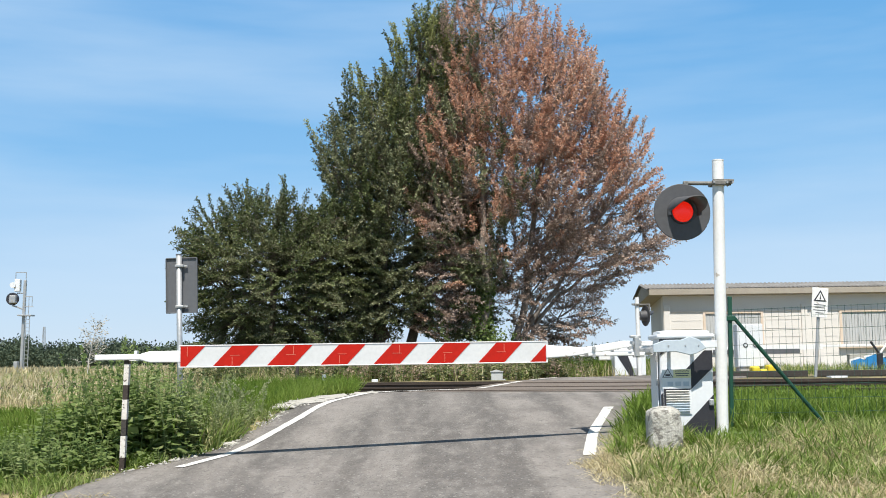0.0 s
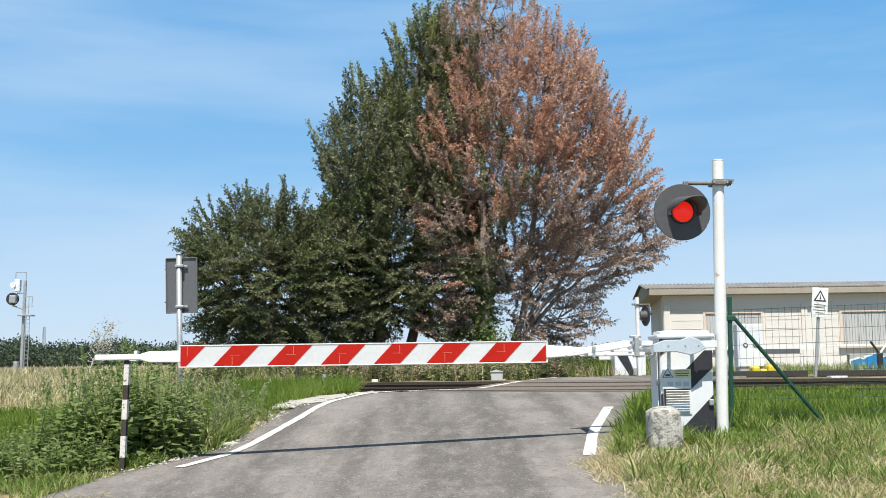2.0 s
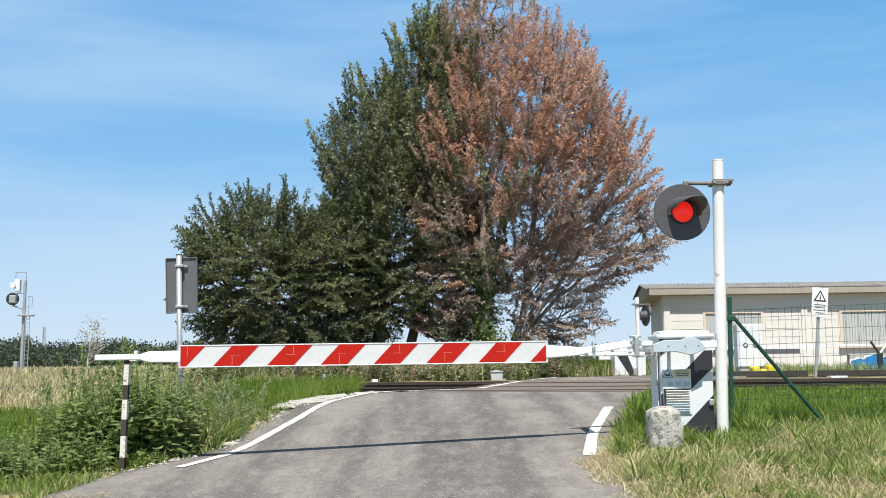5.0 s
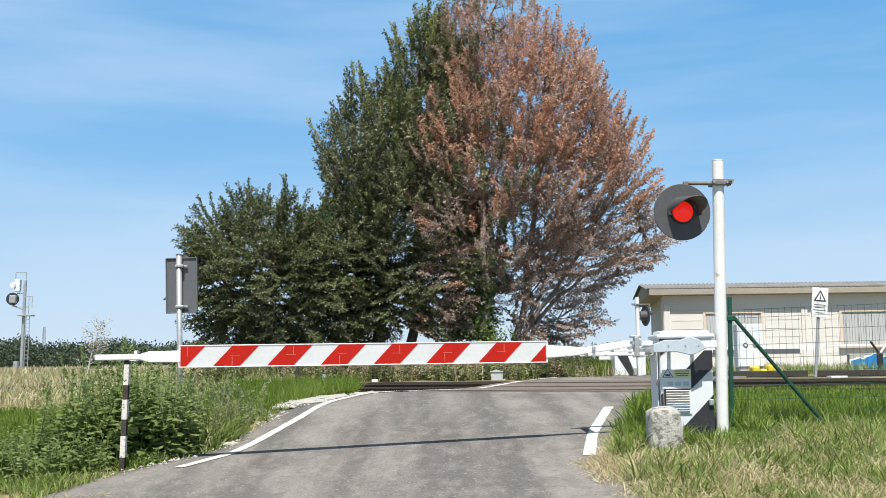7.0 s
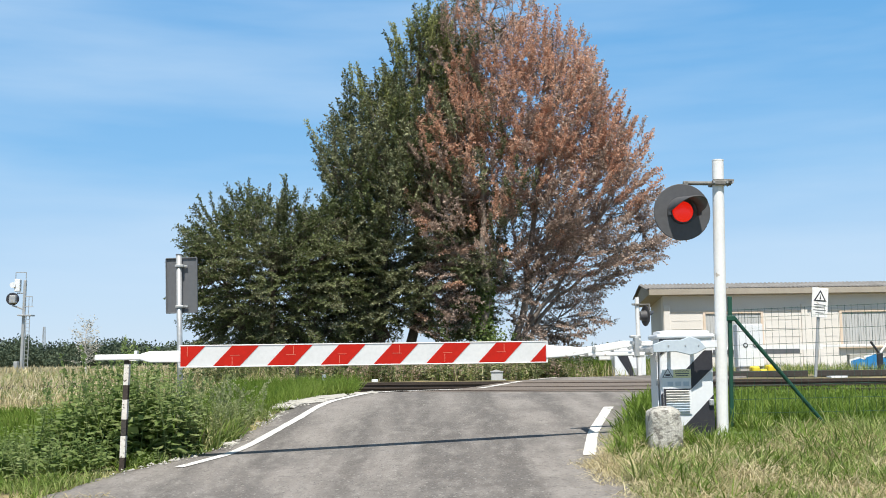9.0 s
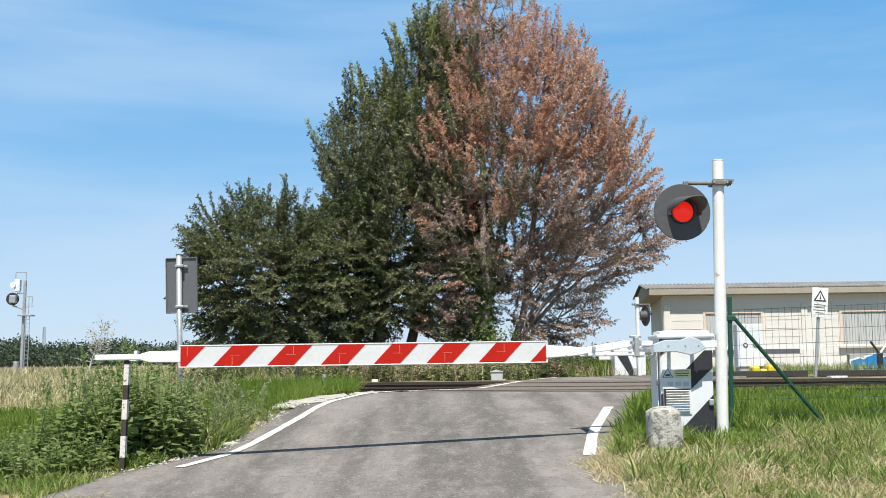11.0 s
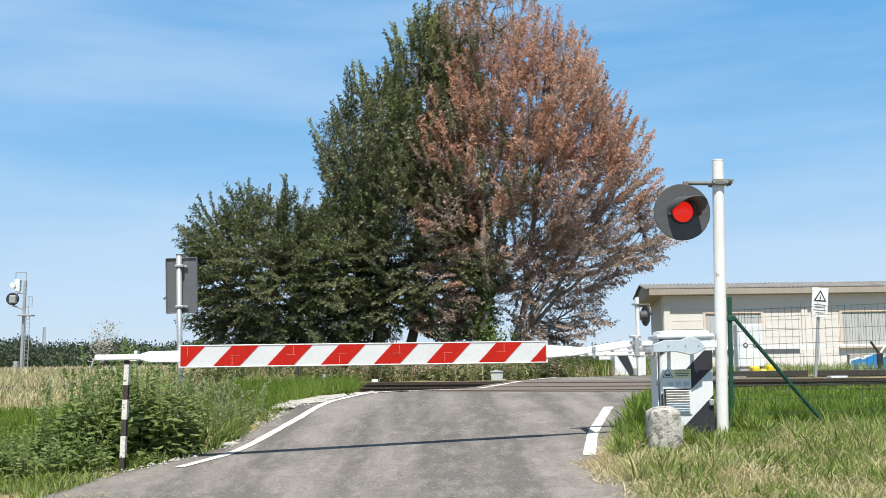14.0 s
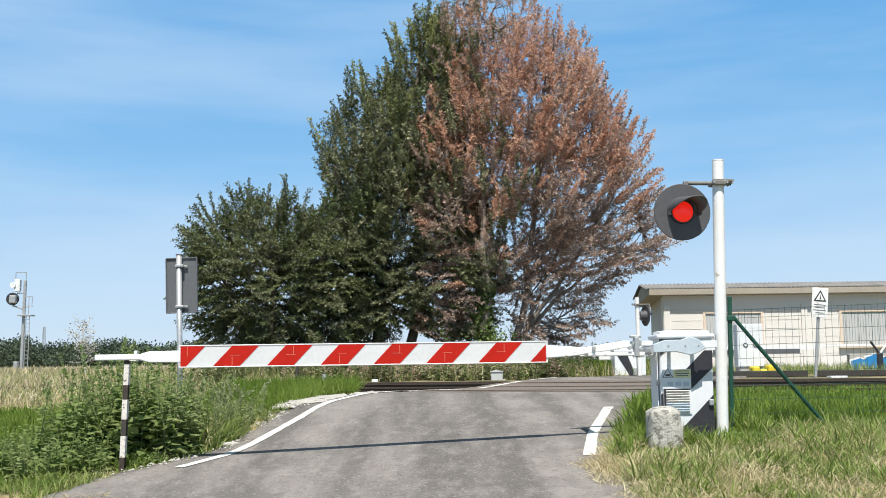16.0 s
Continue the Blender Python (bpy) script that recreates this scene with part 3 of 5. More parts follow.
def traffic_sign():
    s = thing("road_sign", pose(-3.145, 12.9, -0.475, 0, -1.2, 0), "back of a rectangular grey road sign on a galvanised pole", "road sign")
    part("pole", rod((0, 0, -0.2), (0, 0, 2.22), 0.034, sides=16), "galv", s, smooth=True)
    part("cap", rod((0, 0, 2.22), (0, 0, 2.235), 0.036, sides=16), "sign_back", s)
    pan = box((0.375, 0.012, 0.66), (0.02, 0.055, 1.86), 0.003)
    part("sign_panel", pan, "sign_back", s, "dark grey aluminium back of the panel")
    edge = box((0.375, 0.03, 0.012), (0.02, 0.045, 2.19), 0.002)
    box((0.375, 0.03, 0.012), (0.02, 0.045, 1.53), 0.002, bm=edge)
    box((0.012, 0.03, 0.66), (-0.165, 0.045, 1.86), 0.002, bm=edge)
    box((0.012, 0.03, 0.66), (0.205, 0.045, 1.86), 0.002, bm=edge)
    part("panel_edge", edge, "sign_back", s)
    for z in (2.09, 1.60):
        k = box((0.10, 0.09, 0.03), (0.01, 0.0, z), 0.006)
        box((0.05, 0.025, 0.022), (0.075, 0.02, z), 0.004, bm=k)
        part("clamp", k, "galv", s)
    return s


def signal_light(m, label, near=True):
    s = thing("crossing_light", m, label, "traffic light", "crossing lights")
    top = 2.95
    pole = rod((0, 0, -0.25), (0, 0, top), 0.062, sides=24)
    part("pole", pole, "white", s, "white painted pole with flaking rust spots", smooth=False)
    part("pole_cap", rod((0, 0, top), (0, 0, top + 0.012), 0.064, sides=24), "white", s)
    part("base_collar", rod((0, 0, -0.05), (0, 0, 0.02), 0.085, sides=20), "concrete", s)
    z = 2.70
    br = thing_bracket(s, z, near)
    lamp = bmesh.new()
    bmesh.ops.create_cone(lamp, cap_ends=True, segments=48, radius1=0.298, radius2=0.298, depth=0.016, matrix=Matrix.Rotation(radians(90), 4, "X"))
    bd = part("backboard", lamp, "lamp_black", s, "round dark grey backboard")
    bd.matrix_basis = pose(-0.425, -0.13, z - 0.332, 0, 0, 2)
    # flanged rim
    pts = [(0.298 * math.cos(a), 0.0, 0.298 * math.sin(a)) for a in np.linspace(0, 2 * math.pi, 49)]
    v, f = tube(pts, [0.008] * 49, 6)
    mesh_np("rim", v, f, "lamp_black", bd, True)
    house = rod((0, 0.0, 0), (0, 0.2, 0), 0.16, 0.13, 28)
    part("housing", house, "lamp_black", bd)
    ring = rod((0, -0.008, 0.0), (0, -0.035, 0.0), 0.13, 0.125, 32)
    part("lens_ring", ring, "black", bd)
    lens = bmesh.new()
    bmesh.ops.create_uvsphere(lens, u_segments=32, v_segments=12, radius=0.112)
    bmesh.ops.scale(lens, vec=(1, 0.3, 1), verts=lens.verts)
    bmesh.ops.translate(lens, vec=(0, -0.035, 0), verts=lens.verts)
    ln = part("lens", lens, "lens", bd, "glowing red lens", smooth=True)
    for i in range(-4, 5):
        for j in range(-4, 5):
            x, zz = (i + (j % 2) * 0.5) * 0.025, j * 0.024
            if x * x + zz * zz < 0.0102:
                y = -0.035 - 0.3 * math.sqrt(max(0, 0.112 ** 2 - x * x - zz * zz))
                part("lens_rib", box((0.007, 0.005, 0.019), (x, y, zz)), "lens", ln)
    # hood: an open half tube, longer at the top
    hood = bmesh.new()
    n = 30
    rows = []
    for i in range(n + 1):
        a = radians(-14 + 208 * i / n)
        reach = 0.08 + 0.24 * max(0.0, math.sin(a)) ** 0.7 if math.sin(a) > 0 else 0.08
        for r in (0.158, 0.166):
            rows.append([hood.verts.new((r * math.cos(a), -0.005, r * math.sin(a))), hood.verts.new((r * 1.02 * math.cos(a) + 0.3 * reach, -reach, r * 1.02 * math.sin(a) - 0.035 * max(0, math.sin(a))))])
    for i in range(n):
        a0, b0, a1, b1 = rows[2 * i], rows[2 * i + 1], rows[2 * i + 2], rows[2 * i + 3]
        hood.faces.new((a0[0], a0[1], a1[1], a1[0]))
        hood.faces.new((b0[0], b1[0], b1[1], b0[1]))
        hood.faces.new((a0[1], b0[1], b1[1], a1[1]))
    bmesh.ops.recalc_face_normals(hood, faces=hood.faces)
    part("hood", hood, "lamp_black", bd, "curved dark hood over the lens", smooth=True)
    return s


def thing_bracket(s, z, near):
    arm = rod((-0.34, -0.02, z), (0.13, -0.02, z), 0.022)
    box((0.05, 0.05, 0.2), (-0.36, -0.02, z - 0.08), 0.006, bm=arm)
    br = part("bracket_arm", arm, "dull_steel", s, "grey steel bracket arm")
    c = box((0.17, 0.05, 0.05), (0, -0.075, z), 0.008)
    box((0.17, 0.05, 0.05), (0, 0.075, z), 0.008, bm=c)
    box((0.22, 0.04, 0.028), (0.04, -0.07, z + 0.025), 0.006, bm=c)
    part("clamp", c, "dull_steel", br)
    for x in (-0.07, 0.07, 0.13):
        part("bolt", rod((x, -0.12, z), (x, 0.12, z), 0.012, sides=6), "galv", br)
    return br


barrier()
rest_post()
traffic_sign()
signal_light(pose(2.93, 11.5, -0.40, 0, 1.3, 0), "white pole carrying a round dark lamp with glowing red light")


# ---- marker stone ----
def marker_stone():
    b = bmesh.new()
    bmesh.ops.create_cube(b, size=1.0)
    bmesh.ops.subdivide_edges(b, edges=b.edges[:], cuts=9, use_grid_fill=True)
    for v in b.verts:
        x, y, z = v.co.x * 2, v.co.y * 2, v.co.z + 0.5
        top = 1 - 0.07 * abs(x) ** 3 - 0.05 * abs(y) ** 3
        k = 1.0 - 0.05 * z - 0.09 * (abs(x) * abs(y)) ** 3 - 0.05 * max(0, z - 0.75) * 4
        q = Vector((x * 0.17 * k, y * 0.145 * k, z * 0.55 * top - 0.08))
        d = noise.noise(q * 6) * 0.016 + noise.noise(q * 17 + Vector((3, 1, 0))) * 0.008
        v.co = q + Vector((x, y, 0.3 * z)).normalized() * d
    ob = part("marker_stone", b, "stone", smooth=True)
    ob.matrix_basis = pose(2.16, 10.75, -0.52, 2, -1, 8)
    return tagged(ob, "squat weathered whitish marker stone in the grass", "stone")


marker_stone()


# ---- fence ----
def fence():
    f = thing("mesh_fence", pose(3.16, 12.0, -0.42), "green welded wire fence with end post and diagonal brace", "fence")
    part("post", box((0.044, 0.044, 1.65), (0, 0, 0.70), 0.008), "green_paint", f, "green painted steel end post").matrix_basis = pose(0, 0, 0, 0, 1.4, 0)
    part("brace", rod((0.07, 0.02, 1.30), (1.17, 0.10, -0.04), 0.022, sides=10), "green_paint", f, "slanting green brace")
    part("brace_clamp", box((0.09, 0.08, 0.06), (0.03, 0.0, 1.28), 0.008), "green_paint", f)
    # wire mesh running away along the verge
    step, bars = 0.075, 56
    up = []
    for k in range(bars):
        x = 0.05 + k * step
        up.append((x, 0.02 * x))
    for x, y in up:
        part("wire", rod((x, y, 0.05), (x, y, 1.38 + 0.03 * x), 0.0017, sides=4), "green_paint", f)
    for z in (0.08, 0.23, 0.38, 0.53, 0.68, 0.83, 0.98, 1.13, 1.28, 1.37):
        part("wire", rod((0.03, 0, z), (up[-1][0], up[-1][1], z + 0.09 * z), 0.0023, sides=4), "green_paint", f)
    return f


fence()


# ---- far side: barrier, light, boxes ----
def far_barrier():
    b = thing("level_crossing_barrier", pose(4.77, 28.0, 0.0) @ Matrix.Scale(0.875, 4), "closed barrier beyond the rails, seen from behind, white boom", "barrier")
    leg = box((0.92, 0.6, 0.7), (0.0, 0, 0.35), 0.03)
    body = part("cabinet", leg, "white_panel", b)
    part("stripe", prism([(-0.42, 0.66), (-0.1, 0.66), (0.16, 0.0), (-0.02, 0.0)], 0.012, at=(0, -0.304, 0)), "black", body)
    part("door", box((0.2, 0.02, 0.22), (0.18, -0.31, 0.12), 0.01), "galv", body)
    part("lid", box((0.95, 0.62, 0.08), (0, 0, 0.73), 0.02), "white_panel", b)
    boom = prism([(-1.3, 0.66), (-0.2, 0.78), (0.3, 1.0), (0.5, 0.98), (1.6, 0.82), (3.5, 0.84), (5.9, 0.86), (5.9, 0.72), (3.5, 0.64), (0.5, 0.66), (-1.3, 0.6)], 0.12, at=(0, 0.42, 0))
    part("boom", boom, "white", b, "white back of the boom")
    part("counterweight", box((0.55, 0.14, 0.2), (-0.55, 0.42, 0.56), 0.03), "white", b)
    part("boom_tip", box((1.6, 0.05, 0.07), (6.6, 0.42, 0.80), 0.01), "white", b)
    part("panel_back", box((2.6, 0.03, 0.14), (3.9, 0.345, 0.66), 0.006), "sign_back", b, "grey back of the striped panel")
    return b


far_barrier()
far = signal_light(pose(4.99, 27.65, 0.0, 0, 0.4, 180) @ Matrix.Scale(0.875, 4), "white pole beyond the rails with a dark lamp facing away", False)
for ch in list(far.children):
    if ch.name.startswith("backboard"):
        ch.matrix_basis = pose(-0.24, -0.04, 1.75, 0, 0, -74)
    elif ch.name.startswith("bracket"):
        ch.matrix_basis = pose(0, 0, -0.62) @ ch.matrix_basis
    elif ch.name.startswith("pole"):
        ch.matrix_basis = pose(0, 0, -0.66) @ ch.matrix_basis


def far_fork():
    p = thing("boom_rest_post", pose(11.29, 28.0, -0.035, 0, 0, 0) @ Matrix.Scale(0.875, 4), "dark steel rest post with a forked white top", "post")
    part("post", box((0.16, 0.12, 0.62), (0, 0, 0.3), 0.02), "black", p)
    part("fork", rod((0, 0, 0.58), (-0.25, 0, 0.95), 0.035), "black", p)
    part("fork", rod((0, 0, 0.58), (0.32, 0, 0.98), 0.035), "white", p)


far_fork()


def relay_box(x, y, z, size, label, peaked=True):
    t = thing("equipment_box", pose(x, y, z), label, "equipment box")
    w, d, h = size
    part("body", box((w, d, h), (0, 0, h / 2), min(w, h) * 0.05), "shutter" if peaked else "white_panel", t)
    if peaked:
        part("lid", prism([(-w * 0.56, h), (w * 0.56, h), (w * 0.56, h * 1.05), (0, h * 1.2), (-w * 0.56, h * 1.05)], d * 1.15), "shutter", t)
        part("cable_gland", box((w * 0.3, d * 0.3, h * 0.2), (w * 0.6, 0, h * 0.3), 0.01), "galv", t)
    return t


relay_box(1.21, 25.2, -0.1, (0.27, 0.26, 0.27), "small grey metal equipment box beside the rails")
relay_box(-1.63, 25.2, -0.1, (0.14, 0.14, 0.14), "small white concrete block beside the rails", False)
relay_box(8.56, 23.6, -0.20, (0.36, 0.3, 0.2), "white concrete block among the weeds", False)


def electric_cabinet():
    t = thing("electric_cabinet", pose(7.33, 26.0, 0.0), "white double-door electric cabinet with round locks", "cabinet")
    part("body", box((0.62, 0.36, 1.04), (0, 0, 0.71), 0.015), "white_panel", t)
    for s in (-1, 1):
        d = part("door", box((0.295, 0.015, 0.99), (s * 0.152, -0.186, 0.71), 0.005), "white_panel", t)
        part("lock", rod((s * 0.12, -0.206, 0.72), (s * 0.12, -0.193, 0.72), 0.056, sides=20), "black", d)
        part("lock_face", rod((s * 0.12, -0.212, 0.72), (s * 0.12, -0.205, 0.72), 0.034, sides=16), "white_panel", d)
    part("plinth", box((0.56, 0.32, 0.3), (0, 0, 0.05), 0.01), "concrete", t)
    return t


electric_cabinet()


def warning_sign():
    t = thing("warning_sign", pose(8.22, 24.0, -0.1, 0, 5.5, 0), "leaning white warning sign with black triangle on a pole", "sign")
    part("pole", rod((0, 0, -0.1), (0, 0, 1.8), 0.035, sides=10), "galv", t)
    pan = part("panel", box((0.36, 0.02, 0.66), (0.0, -0.05, 1.73), 0.006), "white", t)
    part("triangle", prism([(-0.14, 0), (0.14, 0), (0, 0.25)], 0.006, at=(0.0, -0.064, 1.76)), "black", pan)
    part("triangle_field", prism([(-0.095, 0.025), (0.095, 0.025), (0, 0.195)], 0.006, at=(0.0, -0.067, 1.76)), "white", pan)
    part("flash", prism([(-0.015, 0.04), (0.02, 0.04), (0.0, 0.16)], 0.006, at=(0.0, -0.07, 1.76)), "black", pan)
    for k, w in enumerate((0.26, 0.22, 0.28, 0.18)):
        part("text_bar", box((w, 0.004, 0.016), (0, -0.063, 1.68 - k * 0.06)), "sign_back", pan)


warning_sign()


def railway_building():
    h = thing("railway_building", pose(7.75, 38.0, -0.2, 0, 0, 0.8), "long low cream plastered railway building with corrugated roof", "building")
    L, D, H = 16.0, 2.1, 2.85
    wins = [(1.45, 3.5, 1.0, 2.2), (6.3, 9.4, 1.0, 2.2), (11.2, 13.4, 1.0, 2.2)]
    x0 = 0.0
    for a, c, _, _ in wins:
        part("wall", box((a - x0, 0.3, H), ((a + x0) / 2, 0.15, H / 2)), "plaster", h)
        part("wall", box((c - a, 0.3, 1.0), ((a + c) / 2, 0.15, 0.5)), "plaster", h)
        part("wall", box((c - a, 0.3, H - 2.2), ((a + c) / 2, 0.15, (H + 2.2) / 2)), "plaster", h)
        x0 = c
    part("wall", box((L - x0, 0.3, H), ((L + x0) / 2, 0.15, H / 2)), "plaster", h)
    # left end: same plaster, its shade put into a greyer colour
    part("wall", prism([(0.3, 0), (D, 0), (D, H - 0.2), (0.3, H - 0.02)], 0.3), "plaster_grey_and_shade", h).matrix_basis = pose(0.15, 0, 0, 0, 0, 90)
    part("wall", prism([(0.3, 0), (D, 0), (D, H - 0.2), (0.3, H - 0.02)], 0.3), "plaster", h).matrix_basis = pose(L - 0.15, 0, 0, 0, 0, 90)
    part("wall", box((L - 0.6, 0.3, H - 0.4), (L / 2, D - 0.15, (H - 0.4) / 2)), "plaster", h)
    for x in (0.12, 5.0, 5.55, 10.3):
        part("pilaster", box((0.22, 0.06, H - 0.35), (x, -0.03, (H - 0.35) / 2), 0.01), "plaster", h)
    part("string_course", box((L, 0.04, 0.05), (L / 2, -0.02, 2.28), 0.01), "plaster", h)
    for z in (0.75, 1.05, 1.35, 1.65, 1.95):
        for a, c in ((0.3, 1.35), (3.62, 4.85), (5.7, 6.15), (9.55, 10.1)):
            part("board_joint", box((c - a, 0.012, 0.012), ((a + c) / 2, -0.003, z)), "plaster_grey_and_shade", h)
    for a, c, z0, z1 in wins:
        fr = box((0.09, 0.34, z1 - z0 + 0.1), (a + 0.0, 0.14, (z0 + z1) / 2), 0.01)
        box((0.09, 0.34, z1 - z0 + 0.1), (c, 0.14, (z0 + z1) / 2), 0.01, bm=fr)
        box((c - a - 0.09, 0.34, 0.07), ((a + c) / 2, 0.14, z1 + 0.02), 0.01, bm=fr)
        w = part("window", fr, "brick_frame", h, "window in a terracotta frame with closed grey shutter")
        part("sill", box((c - a + 0.25, 0.45, 0.08), ((a + c) / 2, 0.08, z0 - 0.05), 0.012), "brick_frame", w)
        n = int((c - a) / 0.1)
        for k in range(n):
            part("shutter_slat", box(((c - a) / n - 0.010, 0.03, z1 - z0), (a + (k + 0.5) * (c - a) / n, 0.03, (z0 + z1) / 2)), "shutter", w)
        part("shutter_back", box((c - a, 0.02, z1 - z0), ((a + c) / 2, 0.055, (z0 + z1) / 2)), "shutter", w)
    # low gable roof of corrugated sheet
    nx = int(L / 0.03) + 40
    x = np.linspace(-0.65, L + 0.65, nx)
    k = np.arange(nx - 1)
    sheets = []
    for (y0, z0), (y1, z1) in (((-0.37, H + 0.235), (0.9, H + 0.47)), ((0.9, H + 0.47), (D + 0.1, H + 0.02))):
        wave = 0.024 * np.sin(x * 2 * np.pi / 0.15)
        top = [np.stack([x, np.full(nx, y), z + wave], -1) for y, z in ((y0, z0), (y1, z1))]
        low = [p - np.array([0, 0, 0.02]) for p in top]
        sheets.append((np.concatenate(top + low), np.concatenate([np.stack([k, k + 1, nx + k + 1, nx + k], -1), np.stack([2 * nx + k, 3 * nx + k, 3 * nx + k + 1, 2 * nx + k + 1], -1), np.stack([k, 2 * nx + k, 2 * nx + k + 1, k + 1], -1)])))
    v, f = gather(sheets)
    roof = mesh_np("roof", v, f, "roof", h)
    roof["label"] = "grey corrugated fibre-cement roof"
    part("fascia", box((L + 1.1, 0.06, 0.20), (L / 2, -0.345, H + 0.10), 0.01), "fascia", roof, "beige fascia board")
    part("soffit", prism([(-0.29, 0.19), (-0.29, 0.04), (D + 0.05, -0.28), (D + 0.05, -0.03), (0.9, 0.42)], L + 1.1), "fascia", roof).matrix_basis = pose(L / 2, 0, H - 0.02, 0, 0, 90)
    return h


railway_building()


def low_wall():
    t = thing("painted_wall", pose(13.5, 33.0, -0.46) @ Matrix.Scale(0.89, 4), "low concrete wall sprayed with blue paint and white outline", "wall")
    part("wall", box((2.6, 0.25, 1.15), (0, 0, 0.5), 0.03), "concrete", t)
    for k, (x, w, hh) in enumerate(((-0.95, 0.55, 0.62), (-0.42, 0.6, 0.75), (0.15, 0.62, 0.66), (0.75, 0.6, 0.7))):
        o = [(x - w / 2, 0.3), (x + w / 2, 0.28), (x + w / 2 + 0.05, 0.3 + hh * 0.8), (x, 0.3 + hh), (x - w / 2 - 0.04, 0.3 + hh * 0.85)]
        part("paint_edge", prism([(p * 1.0 + (0.05 if p > x else -0.05), q + (0.05 if q > 0.5 else -0.04)) for p, q in o], 0.006, at=(0, -0.128, 0)), "white", t)
        part("blue_paint", prism(o, 0.006, at=(0, -0.134 - 0.001 * k, 0)), "blue", t)


low_wall()


def yellow_blocks():
    # rounded boxes added in place of a yellow patch of unknown kind
    t = thing("yellow_block", pose(7.5, 25.45, 0.03), "low yellow blocks on the ground before the cabinet", "cable cover")
    for k, (x, h) in enumerate(((-0.2, 0.17), (0.0, 0.10), (0.2, 0.20))):
        part("cover", box((0.19, 0.3, h + 0.1), (x, 0.04 * k, h / 2 - 0.03), 0.045), "yellow", t)


yellow_blocks()


def sleeper_stack():
    t = thing("sleeper_stack", pose(8.6, 24.45, -0.17, 0, 0, -14), "dark weathered timber sleepers lying beside the rails", "timber")
    for r in range(2):
        for k in range(3):
            part("sleeper", box((2.4 if r == 0 else 2.3, 0.22, 0.14), (-1.6 + 2.45 * (k % 2) + 0.08 * r, 0.24 * (k // 2) + 0.05 * r, 0.07 + 0.145 * r), 0.012), "dark_wood", t)


sleeper_stack()


# ---- railway signal, pylon ----
def railway_signal():
    t = thing("railway_signal", pose(-32.17, 82.0, 0.1, 0, 1.2, 0), "grey railway signal mast with ladder, platform and round signal head", "railway signal")
    part("mast", box((0.2, 0.2, 7.0), (0, 0, 3.5), 0.02), "galv", t)
    part("base_box", box((0.3, 0.4, 0.7), (-0.28, -0.3, 0.45), 0.04), "galv", t)
    part("platform", box((1.05, 0.9, 0.1), (0.17, 0, 4.3), 0.01), "galv", t)
    rail = rod((0.1, -0.4, 4.95), (0.85, -0.4, 4.95), 0.03, sides=6)
    rod((0.1, -0.4, 5.72), (0.75, -0.4, 5.72), 0.03, sides=6, bm=rail)
    for x in (0.18, 0.5, 0.75):
        rod((x, -0.4, 4.95), (x, -0.4, 5.72), 0.025, sides=6, bm=rail)
    rod((0.5, -0.4, 4.3), (0.5, -0.4, 4.95), 0.025, sides=6, bm=rail)
    part("railing", rail, "galv", t)
    lad = rod((0.30, -0.3, 0.2), (0.30, -0.3, 4.3), 0.03, sides=6)
    rod((0.58, -0.3, 0.2), (0.58, -0.3, 4.3), 0.03, sides=6, bm=lad)
    ladder = part("ladder", lad, "galv", t)
    for k in range(13):
        part("rung", rod((0.30, -0.3, 0.4 + k * 0.3), (0.58, -0.3, 0.4 + k * 0.3), 0.02, sides=6), "galv", ladder)
    head = part("signal_head", rod((-0.88, 0.0, 5.55), (-0.88, -0.14, 5.55), 0.48, sides=28), "black", t, "round black signal backboard")
    part("lamp_housing", box((0.5, 0.4, 0.6), (-0.76, -0.3, 5.5), 0.06), "galv", head)
    part("head_arm", rod((-0.85, -0.1, 5.05), (0.0, 0, 4.75), 0.06, sides=6), "galv", t)
    up = part("signal_head", box((0.42, 0.4, 0.95), (-0.55, 0, 6.6), 0.05), "white_panel", t)
    part("lamp_hood", rod((-0.85, 0.0, 6.6), (-0.85, -0.3, 6.6), 0.22, sides=14), "white_panel", up)
    hoop = rod((-0.75, 0, 6.9), (-0.75, 0, 7.6), 0.03, sides=6)
    rod((-0.75, 0, 7.6), (0.05, 0, 7.6), 0.03, sides=6, bm=hoop)
    rod((0.05, 0, 6.9), (0.05, 0, 7.6), 0.03, sides=6, bm=hoop)
    rod((-0.6, 0, 6.0), (0.05, 0, 6.0), 0.05, sides=6, bm=hoop)
    part("hoop", hoop, "galv", t)


railway_signal()


def pylon():
    t = thing("lattice_pylon", pose(-128.3, 345, 0) @ Matrix.Diagonal((0.7, 0.7, 0.92, 1)), "distant grey steel lattice pylon", "pylon")
    b = bmesh.new()
    for sx in (-1, 1):
        for sy in (-1, 1):
            rod((sx * 0.9, sy * 0.9, 0), (sx * 0.35, sy * 0.35, 14.6), 0.11, sides=4, bm=b)
    for k in range(11):
        z0, z1 = k * 1.32, (k + 1) * 1.32
        a, c = 0.9 - 0.55 * z0 / 14.6, 0.9 - 0.55 * z1 / 14.6
        rod((-a, -a, z0), (c, -c, z1), 0.06, sides=4, bm=b)
        rod((a, -a, z0), (-c, -c, z1), 0.06, sides=4, bm=b)
    part("lattice", b, "galv", t)


pylon()


